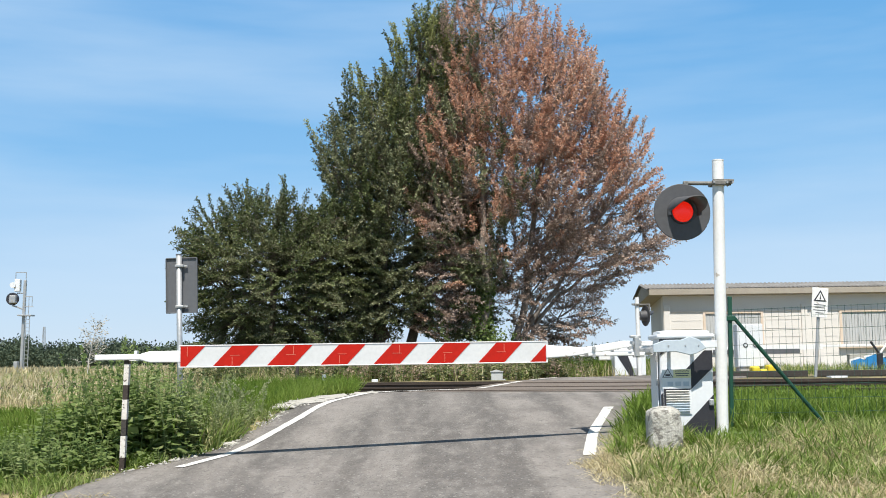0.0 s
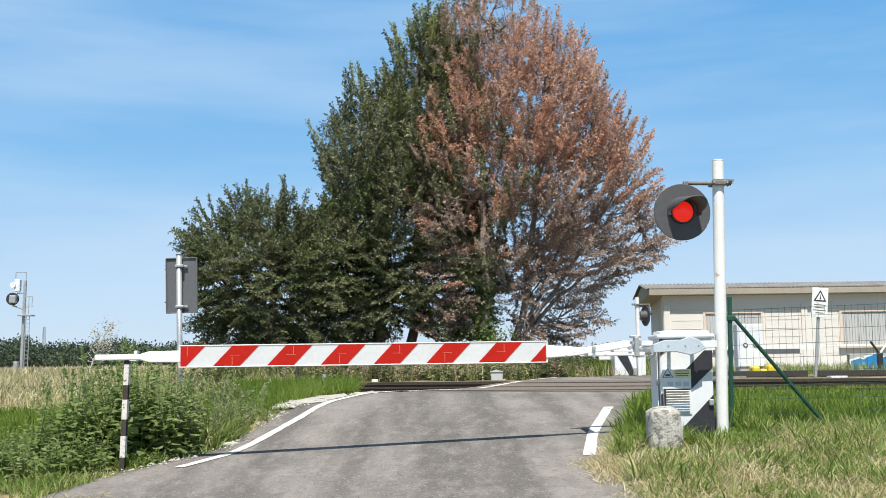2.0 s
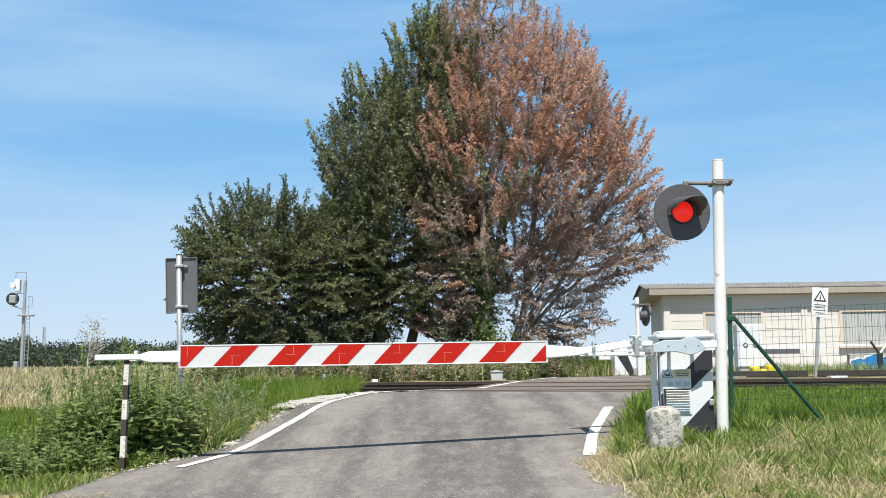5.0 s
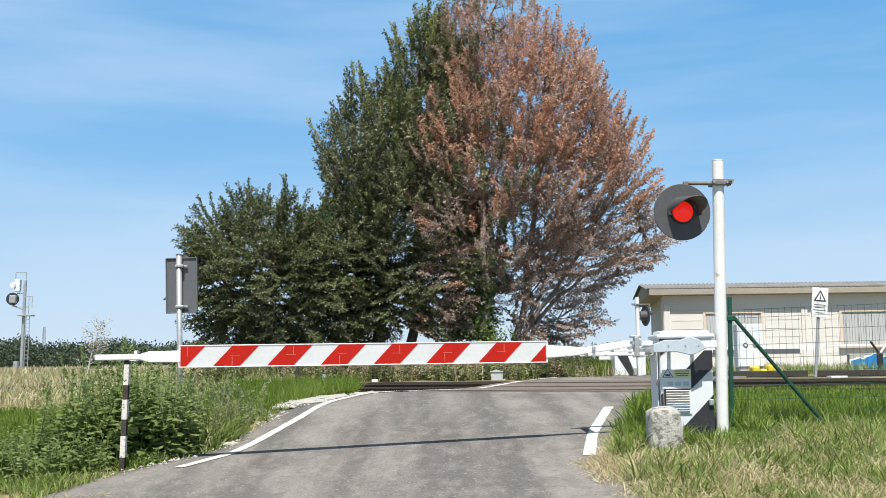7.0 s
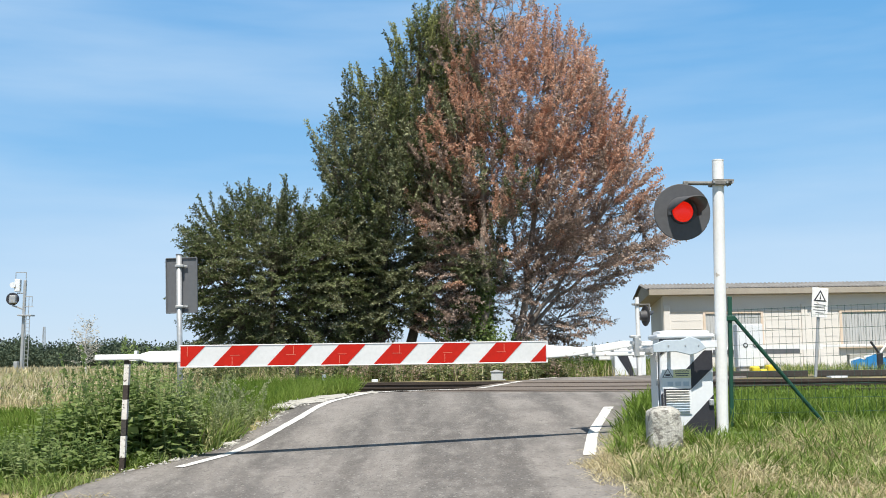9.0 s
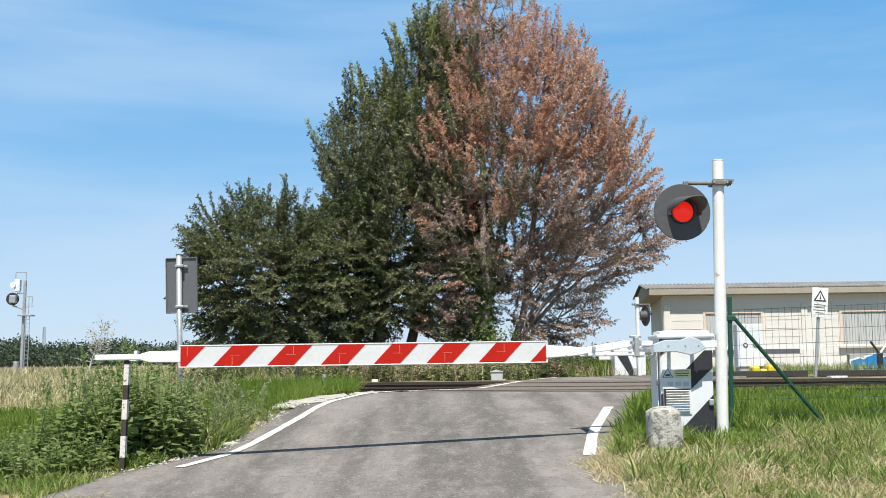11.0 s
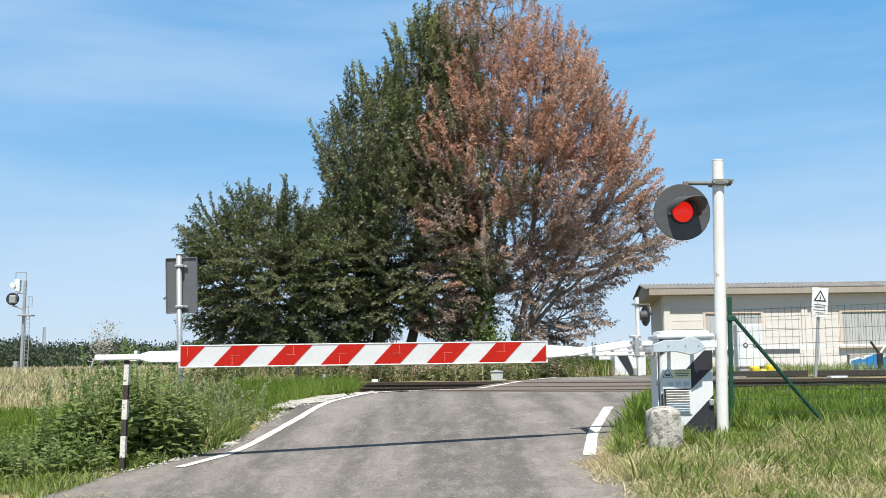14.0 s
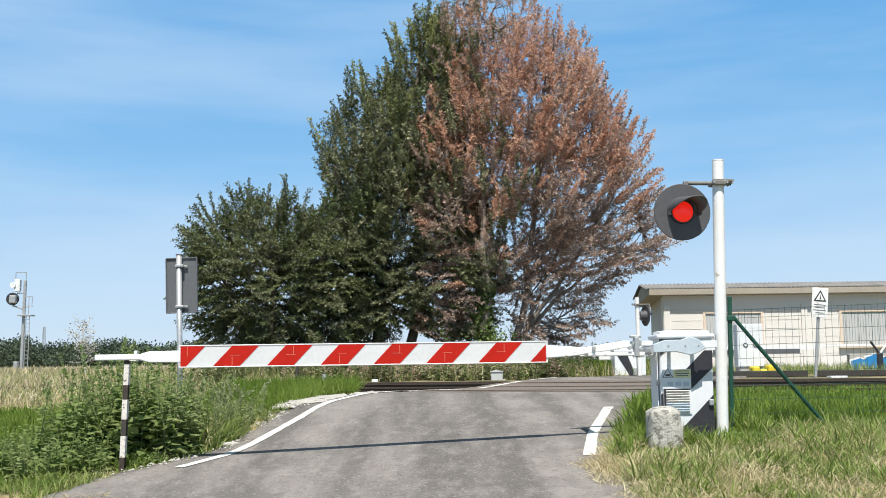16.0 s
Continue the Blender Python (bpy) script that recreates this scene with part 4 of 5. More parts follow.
# ---- broken concrete along the lane edge ----
def edge_lumps():
    rg = np.random.default_rng(77)
    spots = [(-2.3, 15.5, 0.14), (-2.24, 15.8, 0.2), (-2.1, 16.1, 0.24), (-1.97, 16.45, 0.26), (-1.8, 16.75, 0.2), (-1.3, 17.3, 0.17), (-2.45, 12.35, 0.09)]
    for x, y, r in spots:
        b = bmesh.new()
        bmesh.ops.create_icosphere(b, subdivisions=3, radius=1.0)
        for v in b.verts:
            q = v.co * (1 + 0.8 * noise.noise(v.co * 1.7 + Vector((x, y, 0))) + 0.5 * noise.noise(v.co * 4.3 + Vector((y, x, 0))))
            v.co = Vector((q.x * r, q.y * r * 1.3, q.z * 0.016))
        ob = part("concrete_lump", b, "concrete")
        ob.matrix_basis = pose(x, y, float(height(x, y)) + 0.002, 4.4, -1.5, 0) @ pose(0, 0, 0, 0, 0, rg.uniform(0, 360))
        tagged(ob, "flat broken lump of pale concrete at the lane edge", "concrete lump", "lumps along the lane")


edge_lumps()


def edge_rubble():
    """Crumbs of broken concrete and asphalt strewn along the lane's rim."""
    rg = np.random.default_rng(78)
    octa = np.array([(1, 0, 0), (0, 1, 0), (-1, 0, 0), (0, -1, 0), (0, 0, 0.6), (0, 0, -0.6)], float)
    tri = np.array([(0, 1, 4), (1, 2, 4), (2, 3, 4), (3, 0, 4), (1, 0, 5), (2, 1, 5), (3, 2, 5), (0, 3, 5)])
    pieces = []
    for _ in range(420):
        y = rg.choice([rg.normal(11.45, 0.25), rg.normal(12.35, 0.22), rg.normal(14.2, 0.5), rg.normal(16.2, 0.5), rg.uniform(10.5, 17.5)])
        x = float(left_edge(y)) + rg.normal(-0.08, 0.07)
        a, r = rg.uniform(0, 6.28), 0.006 + 0.026 * rg.uniform() ** 2.5
        q = octa * (1 + rg.normal(0, 0.25, (6, 1))) * r
        turn = np.array([(math.cos(a), -math.sin(a), 0), (math.sin(a), math.cos(a), 0), (0, 0, 1)])
        pieces.append((q @ turn.T + np.array([x, y, float(height(x, y)) + 0.008]), tri))
    v, f = gather(pieces)
    tagged(mesh_np("edge_rubble", v, f, "concrete"), "pale crumbs of broken concrete along the lane edge", "rubble", kind="stuff")


edge_rubble()


def stub_post(x, y, h, w, mat, label):
    p = thing("marker_post", pose(x, y, float(height(x, y)) - 0.05, 0, 3, 0), label, "post", "short posts by the rails")
    part("post", box((w, w, h), (0, 0, h / 2), w * 0.15), mat, p)
    part("cap", box((w * 1.1, w * 1.1, w * 0.3), (0, 0, h), w * 0.1), mat, p)


stub_post(-2.16, 19.2, 0.30, 0.055, "pale_blue", "short pale blue marker post in the grass")
stub_post(-2.75, 20.0, 0.5, 0.06, "dark_wood", "short dark wooden stake in the grass")

# ---- trees ----
MOVES = []
SWAY_T = [0, 0.5, 1, 1.5, 2, 2.5, 3, 3.5, 4, 6.5, 7, 7.5, 8, 8.5, 9, 11.5, 12, 12.5, 13, 13.5, 14, 14.5, 15, 15.5, 16]
SWAY_B = [-6, -5, -1, 0, -3, -3, 0, -2, -6, 0, 2, 2, -1, -5, -6, -3, -2, 0, 0, 1, 4, 4, 2, 2, 5]
SWAY_A = [-6, -10, -8, -7, -8, -10, -4, -1, -1, -1, 1, 0, -2, 1, 2, 2, 4, 4, 6, 6, 2, 2, 6, 6, 2]
SWAY_C = [-1, -2, -1, 0, 0, -1, 0, 2, 0, 0, 0, 0, 0, -1, -2, 0, 2, 1, 1, 1, 2, 2, 1, 1, 2]


def leaves(base, axis, size, spread, rg, flat=0.45, slim=0.32):
    """Rhombic leaves, one at each base point, roughly along axis."""
    n = len(base)
    d = axis + rg.normal(0, spread, (n, 3))
    d /= np.linalg.norm(d, axis=1)[:, None] + 1e-9
    r = rg.normal(0, 1, (n, 3)) * (1 - flat) + np.array([0.0, 0.0, flat])
    s = np.cross(d, r)
    s /= np.linalg.norm(s, axis=1)[:, None] + 1e-9
    up = np.cross(s, d)
    ln = size * rg.uniform(0.6, 1.4, (n, 1))
    w = ln * slim
    mid = base + d * ln * 0.45
    v = np.stack([base, mid - s * w + up * w * 0.35, base + d * ln, mid + s * w + up * w * 0.35], 1).reshape(-1, 3)
    return v, np.arange(4 * n).reshape(-1, 4)


def bezier(a, b, c, n):
    q = np.linspace(0, 1, n)[:, None]
    return (1 - q) ** 2 * a + 2 * q * (1 - q) * b + q ** 2 * c


def unit(v):
    return v / (np.linalg.norm(v, axis=-1, keepdims=True) + 1e-9)


def spray(foot, d, length, flat, side_twigs, step, bunch, rg, slender=False):
    """A leafy shoot: one axis with alternating side twigs. Gives its twigs (tubes) and the leaves' feet and axes."""
    s = unit(np.cross(d, np.array([0, 0, 1.0]) + rg.normal(0, 0.25 + 0.9 * (1 - flat), 3)))
    n = np.cross(s, d)
    sag = np.array([0, 0, -0.10 * flat * length])
    twigs = [np.stack([foot, foot + d * length * 0.5 + rg.normal(0, 0.02, 3), foot + d * length + sag])]
    for k in range(side_twigs):
        u = 0.12 + 0.8 * (k + rg.uniform(0, 0.7)) / side_twigs
        a = foot + d * length * u + sag * u * u
        way = unit(d * (rg.uniform(0.5, 1.1) + 0.9 * slender) + s * (1 if k % 2 else -1) * rg.uniform(0.6, 1.1) + n * rg.normal(0, 0.12 + 0.5 * (1 - flat)))
        ln = length * rg.uniform(0.28, 0.55) * (1.1 - 0.6 * u) * (0.6 if slender else 1.0)
        twigs.append(np.stack([a, a + way * ln + sag * 0.4]))
    feet, axes = [], []
    for k, t in enumerate(twigs):
        ln = np.linalg.norm(t[-1] - t[0])
        m = max(3, int(ln / step))
        q = (np.arange(m) + rg.uniform(0, 1, m)) / m
        if bunch:
            q = np.clip(np.round(q * ln / bunch) * bunch / ln + rg.normal(0, 0.012 / ln, m), 0, 1.05)
        if k == 0:
            q = 0.15 + 0.85 * q
        way = unit(t[-1] - t[0])
        across = rg.normal(0, 1, (m, 3)) * (1 - 0.6 * flat) + np.where(rg.uniform(size=(m, 1)) < 0.5, s, -s) * flat * 1.4
        across = unit(across - (across @ way)[:, None] * way)
        feet.append(t[0] + (t[-1] - t[0]) * q[:, None] + across * 0.008 + rg.normal(0, 0.006, (m, 3)))
        axes.append(way * 0.75 + across * 0.8)
    return twigs, np.concatenate(feet), np.concatenate(axes)


def tree(name, at, trunk_lines, lobes, space, leaf_mats, bark, label, leaf_size, swing, seed, boughs=12, length=0.62, rise=0.6, layered=lambda c: 0.5,
         twigs=10, step=0.0165, bunch=0.0, bare=lambda c: 0.0, pick=None, gap=-0.24, slim=0.27, keep_in=lambda p: p[:, 2] > 0.4):
    """A tree: trunks, then leafy sprays spaced through the lobes (centre, radii), carried by boughs that sway."""
    rg = np.random.default_rng(seed)
    t = thing(name, pose(*at), label, "tree", "trees beyond the rails")
    skel, tubes = [], []
    for line, r0, r1 in trunk_lines:
        p = np.array(line, float)
        s = np.linspace(0, 1, len(p))
        q = np.linspace(0, 1, 14)
        c = np.stack([np.interp(q, s, p[:, i]) for i in range(3)], -1)
        c[1:-1] += rg.normal(0, 0.05, (12, 3))
        tubes.append(tube(c, np.linspace(r0, r1, 14), 9))
        skel.append(c[3:])
    v, f = gather(tubes)
    mesh_np("trunk", v, f, bark, t, True)
    skel = np.concatenate(skel)
    # feet of the sprays: spaced apart, thinner towards the heart of the crown
    cand, outs, rim = [], [], []
    for c, r in lobes:
        n = int(9 * r[0] * r[1] * r[2] / space ** 3) + 40
        d = unit(rg.normal(0, 1, (n, 3)))
        rad = rg.uniform(0.05, 1.0, n) ** 0.42
        lump = np.array([1 + 0.30 * noise.noise(Vector(k) * 2.4 + Vector((seed, 0, 0))) + 0.16 * noise.noise(Vector(k) * 6.0 + Vector((seed, 3, 0))) for k in d])
        cand.append(np.array(c) + d * (rad * lump)[:, None] * np.array(r))
        outs.append(d)
        rim.append(rad)
    cand, outs, rim = np.concatenate(cand), np.concatenate(outs), np.concatenate(rim)
    inner = np.zeros(len(cand))
    for c, r in lobes:
        inner = np.maximum(inner, 1 - np.linalg.norm((cand - np.array(c)) / np.array(r), axis=1))
    rim = 1 - inner
    order = rg.permutation(len(cand))
    cells, chosen = {}, []
    for i in order:
        p = cand[i]
        dist = space * (0.8 if rim[i] > 0.8 else 1.15)
        key = (int(p[0] // 0.6), int(p[1] // 0.6), int(p[2] // 0.6))
        free = True
        for dx in (-1, 0, 1):
            for dy in (-1, 0, 1):
                for dz in (-1, 0, 1):
                    for o in cells.get((key[0] + dx, key[1] + dy, key[2] + dz), ()):
                        if (p[0] - o[0]) ** 2 + (p[1] - o[1]) ** 2 + (p[2] - o[2]) ** 2 < dist * dist:
                            free = False
        if free:
            cells.setdefault(key, []).append(p)
            chosen.append(i)
    ends, outs, rim = cand[chosen], outs[chosen], rim[chosen]
    gaps = np.array([noise.noise(Vector(k) * 0.8 + Vector((seed * 3, 5, 0))) for k in ends])
    holes = np.array([noise.noise(Vector(k) * 1.9 + Vector((seed, 9, 4))) for k in ends])
    k = keep_in(ends) & ((gaps > gap) | (rim > 0.93)) & (holes > -0.27)
    ends, outs, rim = ends[k], outs[k], rim[k]
    cen = ends[rg.choice(len(ends), boughs, replace=False)]
    for _ in range(5):
        own = np.argmin(((ends[:, None] - cen[None]) ** 2).sum(-1), 1)
        cen = np.array([ends[own == k].mean(0) if (own == k).any() else cen[k] for k in range(boughs)])
    own = np.argmin(((ends[:, None] - cen[None]) ** 2).sum(-1), 1)
    for k in range(boughs):
        sel = np.where(own == k)[0]
        if len(sel) < 4:
            continue
        # the bough springs from a trunk, below its middle
        score = ((skel - cen[k]) ** 2).sum(1) + 2.0 * np.clip(skel[:, 2] - cen[k][2] + 0.6, 0, None) ** 2
        root = skel[np.argmin(score)]
        wood, lv, la, lm = [], [], [], []
        mid = root + (cen[k] - root) * 0.6 + np.array([0, 0, -0.15])
        wood.append(tube(bezier(root, mid, cen[k], 7) - root, np.linspace(0.055, 0.022, 7), 6))
        # limbs: the bough forks towards groups of sprays
        m = max(2, len(sel) // 12)
        heads = ends[rg.choice(sel, m, replace=False)]
        mine = np.argmin(((ends[sel][:, None] - heads[None]) ** 2).sum(-1), 1)
        for h in range(m):
            group = sel[mine == h]
            if not len(group):
                continue
            g = rg.uniform(0.25, 0.95)
            fork = (1 - g) ** 2 * root + 2 * g * (1 - g) * mid + g ** 2 * cen[k]
            heart = ends[group].mean(0)
            limb = bezier(fork, (fork + heart) / 2 + np.array([0, 0, -0.12]) + rg.normal(0, 0.1, 3), heart, 6)
            wood.append(tube(limb - root, np.linspace(0.026, 0.012, 6), 5))
            for i in group:
                tip = ends[i]
                flat = layered(tip)
                fan = unit(tip - np.array([0, 0, 2.2]))
                d = unit(outs[i] * 0.5 * (1 - flat) + fan * 0.8 + np.array([fan[0] * flat, fan[1] * flat, rise * (1 - flat) - 0.25 * flat]) + rg.normal(0, 0.22, 3))
                edge = rim[i] > 0.86
                slender = bool(edge and flat < 0.5 and rg.uniform() < 0.75)
                ln = length * rg.uniform(0.75, 1.3) * (1.3 if slender else 1.0)
                foot = tip - d * ln * (0.5 if slender else 0.6)
                j = limb[rg.integers(2, 6)]
                lead = bezier(j, (j + foot) / 2 + np.array([0, 0, -0.08]) + rg.normal(0, 0.06, 3), foot, 4)
                wood.append(tube(lead - root, np.linspace(0.011, 0.006, 4), 4))
                count = twigs if not edge else max(4, twigs - 2)
                tw, feet, axes = spray(foot, d, ln, flat, count, step, bunch, rg, slender)
                for w in tw:
                    wood.append(tube(w - root, np.linspace(0.006, 0.002, len(w)), 3))
                thin = bare(tip)
                if thin:
                    few = rg.uniform(size=len(feet)) > thin
                    feet, axes = feet[few], axes[few]
                lv.append(feet - root)
                la.append(axes)
                lm.append(leaf_mats[0] if pick is None else pick(tip, leaf_mats, rg))
        v, f = gather(wood)
        bough = mesh_np("bough", v, f, bark, t)
        bough.location = root
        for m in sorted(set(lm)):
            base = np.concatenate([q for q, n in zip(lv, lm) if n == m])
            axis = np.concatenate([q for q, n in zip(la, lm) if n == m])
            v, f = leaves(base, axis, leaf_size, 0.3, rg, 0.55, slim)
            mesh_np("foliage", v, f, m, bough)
        # the wind leans the bough about its root
        gain = swing[1](cen[k])
        reach = max(1.0, float(np.linalg.norm(cen[k] - root)))
        lag = rg.uniform(-0.25, 0.25)
        rows = []
        for i, tt in enumerate(SWAY_T):
            lean = np.interp(tt + lag, SWAY_T, swing[0])
            shift = lean * 0.0157 * gain
            wob = 0.25 * shift * math.sin(tt * 2.1 + k)
            rows.append((tt, pose(*root, math.degrees(wob / (reach + 1.2)), math.degrees(shift / (reach + 1.2)), 0)))
        MOVES.append((bough, rows))
    return t


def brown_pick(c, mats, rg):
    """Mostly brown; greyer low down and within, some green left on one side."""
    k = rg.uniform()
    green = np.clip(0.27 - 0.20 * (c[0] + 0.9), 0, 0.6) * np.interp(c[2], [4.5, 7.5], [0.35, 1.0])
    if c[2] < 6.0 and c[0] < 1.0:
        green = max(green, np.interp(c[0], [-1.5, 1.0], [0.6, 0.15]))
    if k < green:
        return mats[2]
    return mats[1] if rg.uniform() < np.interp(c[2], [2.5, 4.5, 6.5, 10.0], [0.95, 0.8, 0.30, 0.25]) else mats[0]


def green_pick(c, mats, rg):
    k = rg.uniform()
    if c[0] > 0.9 and c[2] < 8.0 and k < 0.4:
        return mats[2] if k < 0.28 else mats[3]
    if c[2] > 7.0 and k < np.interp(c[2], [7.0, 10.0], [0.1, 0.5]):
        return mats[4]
    return mats[1] if k > 0.72 else mats[0]


# broad green tree, leafy to the ground
tree("tree", (-5.0, 30.0, -0.1),
     [([(0, 0, 0), (0.1, 0, 1.2), (0.3, 0.1, 3.0), (0.2, 0, 4.2)], 0.16, 0.04), ([(0.3, 0.3, 0), (-0.6, 0.2, 1.4), (-1.3, 0, 3.2)], 0.11, 0.03), ([(0.5, 0, 0), (1.1, 0, 1.5), (1.6, 0, 3.4)], 0.12, 0.03)],
     [((-0.3, 0, 2.9), (2.25, 2.0, 2.0)), ((1.4, 0.2, 2.7), (1.8, 1.8, 2.1)), ((0.1, 0, 4.1), (1.6, 1.4, 1.2)), ((-0.7, 0, 1.6), (1.3, 1.5, 1.1)), ((1.6, 0, 4.2), (1.3, 1.2, 0.9)), ((-1.05, 0, 3.7), (1.25, 1.2, 1.2))],
     0.275, ["leaf_green", "leaf_dark"], "bark", "broad dark green leafy tree with foliage down to the ground", 0.064, (SWAY_A, lambda c: 0.25 + 0.75 * np.clip((-c[0] + 0.2) / 1.6, 0, 1)), 11, 11,
     length=0.72, rise=0.9, layered=lambda c: float(np.interp(c[2], [3.2, 4.8], [0.9, 0.25])), pick=lambda c, m, g: m[0] if g.uniform() < 0.75 else m[1],
     keep_in=lambda p: (p[:, 2] > 0.45) & (p[:, 0] > np.interp(p[:, 2], [0.4, 2.0], [-1.1, -2.35])))

# tall green tree
tree("tree", (-1.6, 30.6, -0.1),
     [([(-0.35, 0, 0), (-0.3, 0, 1.2), (-0.1, 0, 4), (0.5, 0, 7.0), (1.0, 0, 9.6)], 0.24, 0.05), ([(0.6, 0.2, 0), (0.8, 0.2, 2), (1.0, 0, 5.5), (0.6, 0, 8.3)], 0.17, 0.04), ([(0.0, 0, 1.2), (-0.8, 0, 3.2), (-1.3, 0, 5.5), (-1.5, 0, 7.0)], 0.12, 0.03)],
     [((0.35, 0, 5.4), (1.9, 1.9, 3.3)), ((-0.5, 0, 6.0), (1.35, 1.5, 2.3)), ((1.1, 0.2, 8.5), (1.1, 1.3, 2.1)), ((-0.2, 0, 3.0), (1.9, 1.7, 1.6)), ((1.6, -0.5, 2.6), (1.4, 1.2, 1.5)), ((-1.35, 0, 6.6), (0.7, 0.8, 1.1)), ((-0.55, 0, 7.9), (0.75, 0.8, 1.0)), ((1.45, 0.1, 8.4), (1.0, 1.3, 2.4)), ((1.6, 0.4, 5.0), (1.3, 1.2, 2.2)), ((2.3, 0.7, 2.9), (1.2, 0.9, 1.9))],
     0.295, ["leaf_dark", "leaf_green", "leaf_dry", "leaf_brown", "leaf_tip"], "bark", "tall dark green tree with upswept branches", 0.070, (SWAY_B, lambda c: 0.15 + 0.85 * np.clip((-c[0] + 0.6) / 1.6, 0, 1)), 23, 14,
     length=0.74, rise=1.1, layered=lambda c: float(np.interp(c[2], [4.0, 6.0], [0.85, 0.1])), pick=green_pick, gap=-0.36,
     keep_in=lambda p: p[:, 2] > 0.9)

# dying brown tree
tree("tree", (1.6, 30.2, -0.1),
     [([(-0.45, -0.6, 0), (-0.42, -0.6, 1.5), (-0.5, -0.4, 4), (-0.4, 0, 7), (0.2, 0, 10)], 0.13, 0.04), ([(0.15, 0.1, 0), (0.4, 0.1, 1.3), (0.9, 0, 3.5), (1.3, 0, 6.5), (1.5, 0, 9)], 0.13, 0.03), ([(0.25, 0, 0.2), (0.9, 0, 1.6), (2.0, 0, 3.2), (3.2, 0, 5.0), (3.8, 0, 6.5)], 0.085, 0.025), ([(0.3, 0, 0.6), (1.5, 0, 2.2), (2.9, -0.2, 3.2), (4.2, 0, 3.8)], 0.07, 0.02), ([(-0.4, 0, 1.0), (-1.2, -0.4, 2.6), (-1.9, -0.5, 4.5)], 0.07, 0.02), ([(0.5, 0, 0.8), (1.2, 0.2, 2.4), (2.1, 0.3, 4.6), (2.5, 0.2, 6.8)], 0.07, 0.02)],
     [((0.8, 0, 6.4), (2.6, 2.2, 3.2)), ((2.4, 0, 5.5), (1.95, 1.9, 2.2)), ((-0.1, 0, 9.0), (1.8, 1.6, 2.7)), ((1.4, 0, 8.05), (1.6, 1.5, 2.05)), ((2.9, 0, 3.9), (1.8, 1.4, 1.3)), ((-1.1, -0.6, 5.6), (1.5, 1.4, 2.6)), ((-0.2, 0, 3.6), (1.8, 1.5, 1.2)), ((1.6, 0.2, 1.95), (1.35, 1.1, 1.5)), ((-1.1, -0.6, 1.9), (0.6, 0.6, 0.9))],
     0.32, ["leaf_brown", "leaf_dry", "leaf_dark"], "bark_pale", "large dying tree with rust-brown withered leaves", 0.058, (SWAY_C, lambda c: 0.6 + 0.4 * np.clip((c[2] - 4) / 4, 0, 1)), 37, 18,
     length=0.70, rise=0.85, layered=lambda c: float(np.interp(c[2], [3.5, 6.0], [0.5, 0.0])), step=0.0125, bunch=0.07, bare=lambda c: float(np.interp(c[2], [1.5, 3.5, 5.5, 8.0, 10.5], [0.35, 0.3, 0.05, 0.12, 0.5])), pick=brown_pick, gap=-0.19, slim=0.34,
     keep_in=lambda p: p[:, 2] > np.interp(p[:, 0], [-1.5, 0.5, 2.2, 3.2, 4.5], [1.0, 0.6, 0.7, 2.0, 2.8]))


def ivy():
    rg = np.random.default_rng(5)
    n = 1900
    h = rg.uniform(0, 1, n) ** 0.9 * 2.5
    a = rg.uniform(0, 2 * np.pi, n)
    r = 0.12 + rg.uniform(0, 0.22, n) * (1.2 - 0.3 * h)
    base = np.stack([1.15 + np.cos(a) * r + 0.08 * np.sin(h * 3.1), 29.6 + np.sin(a) * r, h], -1)
    bush = rg.normal(0, 1, (900, 3)) * np.array([0.26, 0.2, 0.28]) + np.array([1.38, 29.4, 0.75])
    base = np.concatenate([base, bush])
    v, f = leaves(base, np.stack([np.zeros(len(base)), -np.ones(len(base)) * 0.5, -np.ones(len(base)) * 0.2], -1), 0.085, 0.7, rg, 0.4, 0.38)
    tagged(mesh_np("ivy", v, f, "ivy"), "bright green ivy climbing the tree trunk", "ivy", kind="stuff")


ivy()


# ---- far woods ----
def far_woods():
    rg = np.random.default_rng(9)
    vs = []
    axs = []
    for k in range(260):
        y = rg.uniform(230, 300)
        x = rg.uniform(-135, -55) if k < 140 else rg.uniform(-170, 190)
        hgt = rg.uniform(4.0, 8.0) * np.interp(x, [-115, -85, -70, 0], [1.02, 1.0, 0.78, 0.62])
        n = 720 if k < 140 else 240
        d = rg.normal(0, 1, (n, 3))
        d /= np.linalg.norm(d, axis=1)[:, None]
        c = d * np.array([4.5, 3.0, hgt * 0.55]) * (rg.uniform(0.4, 1.1, (n, 1))) + np.array([x, y, hgt * 0.45])
        c[:, 2] = np.abs(c[:, 2])
        vs.append(c)
    base = np.concatenate(vs)
    v, f = leaves(base, np.tile([0, -0.4, 0.6], (len(base), 1)), 0.58, 0.8, rg)
    tagged(mesh_np("far_woods", v, f, "far_green_haze"), "distant line of dark green trees, haze put into their colour", "woods", kind="stuff")


far_woods()


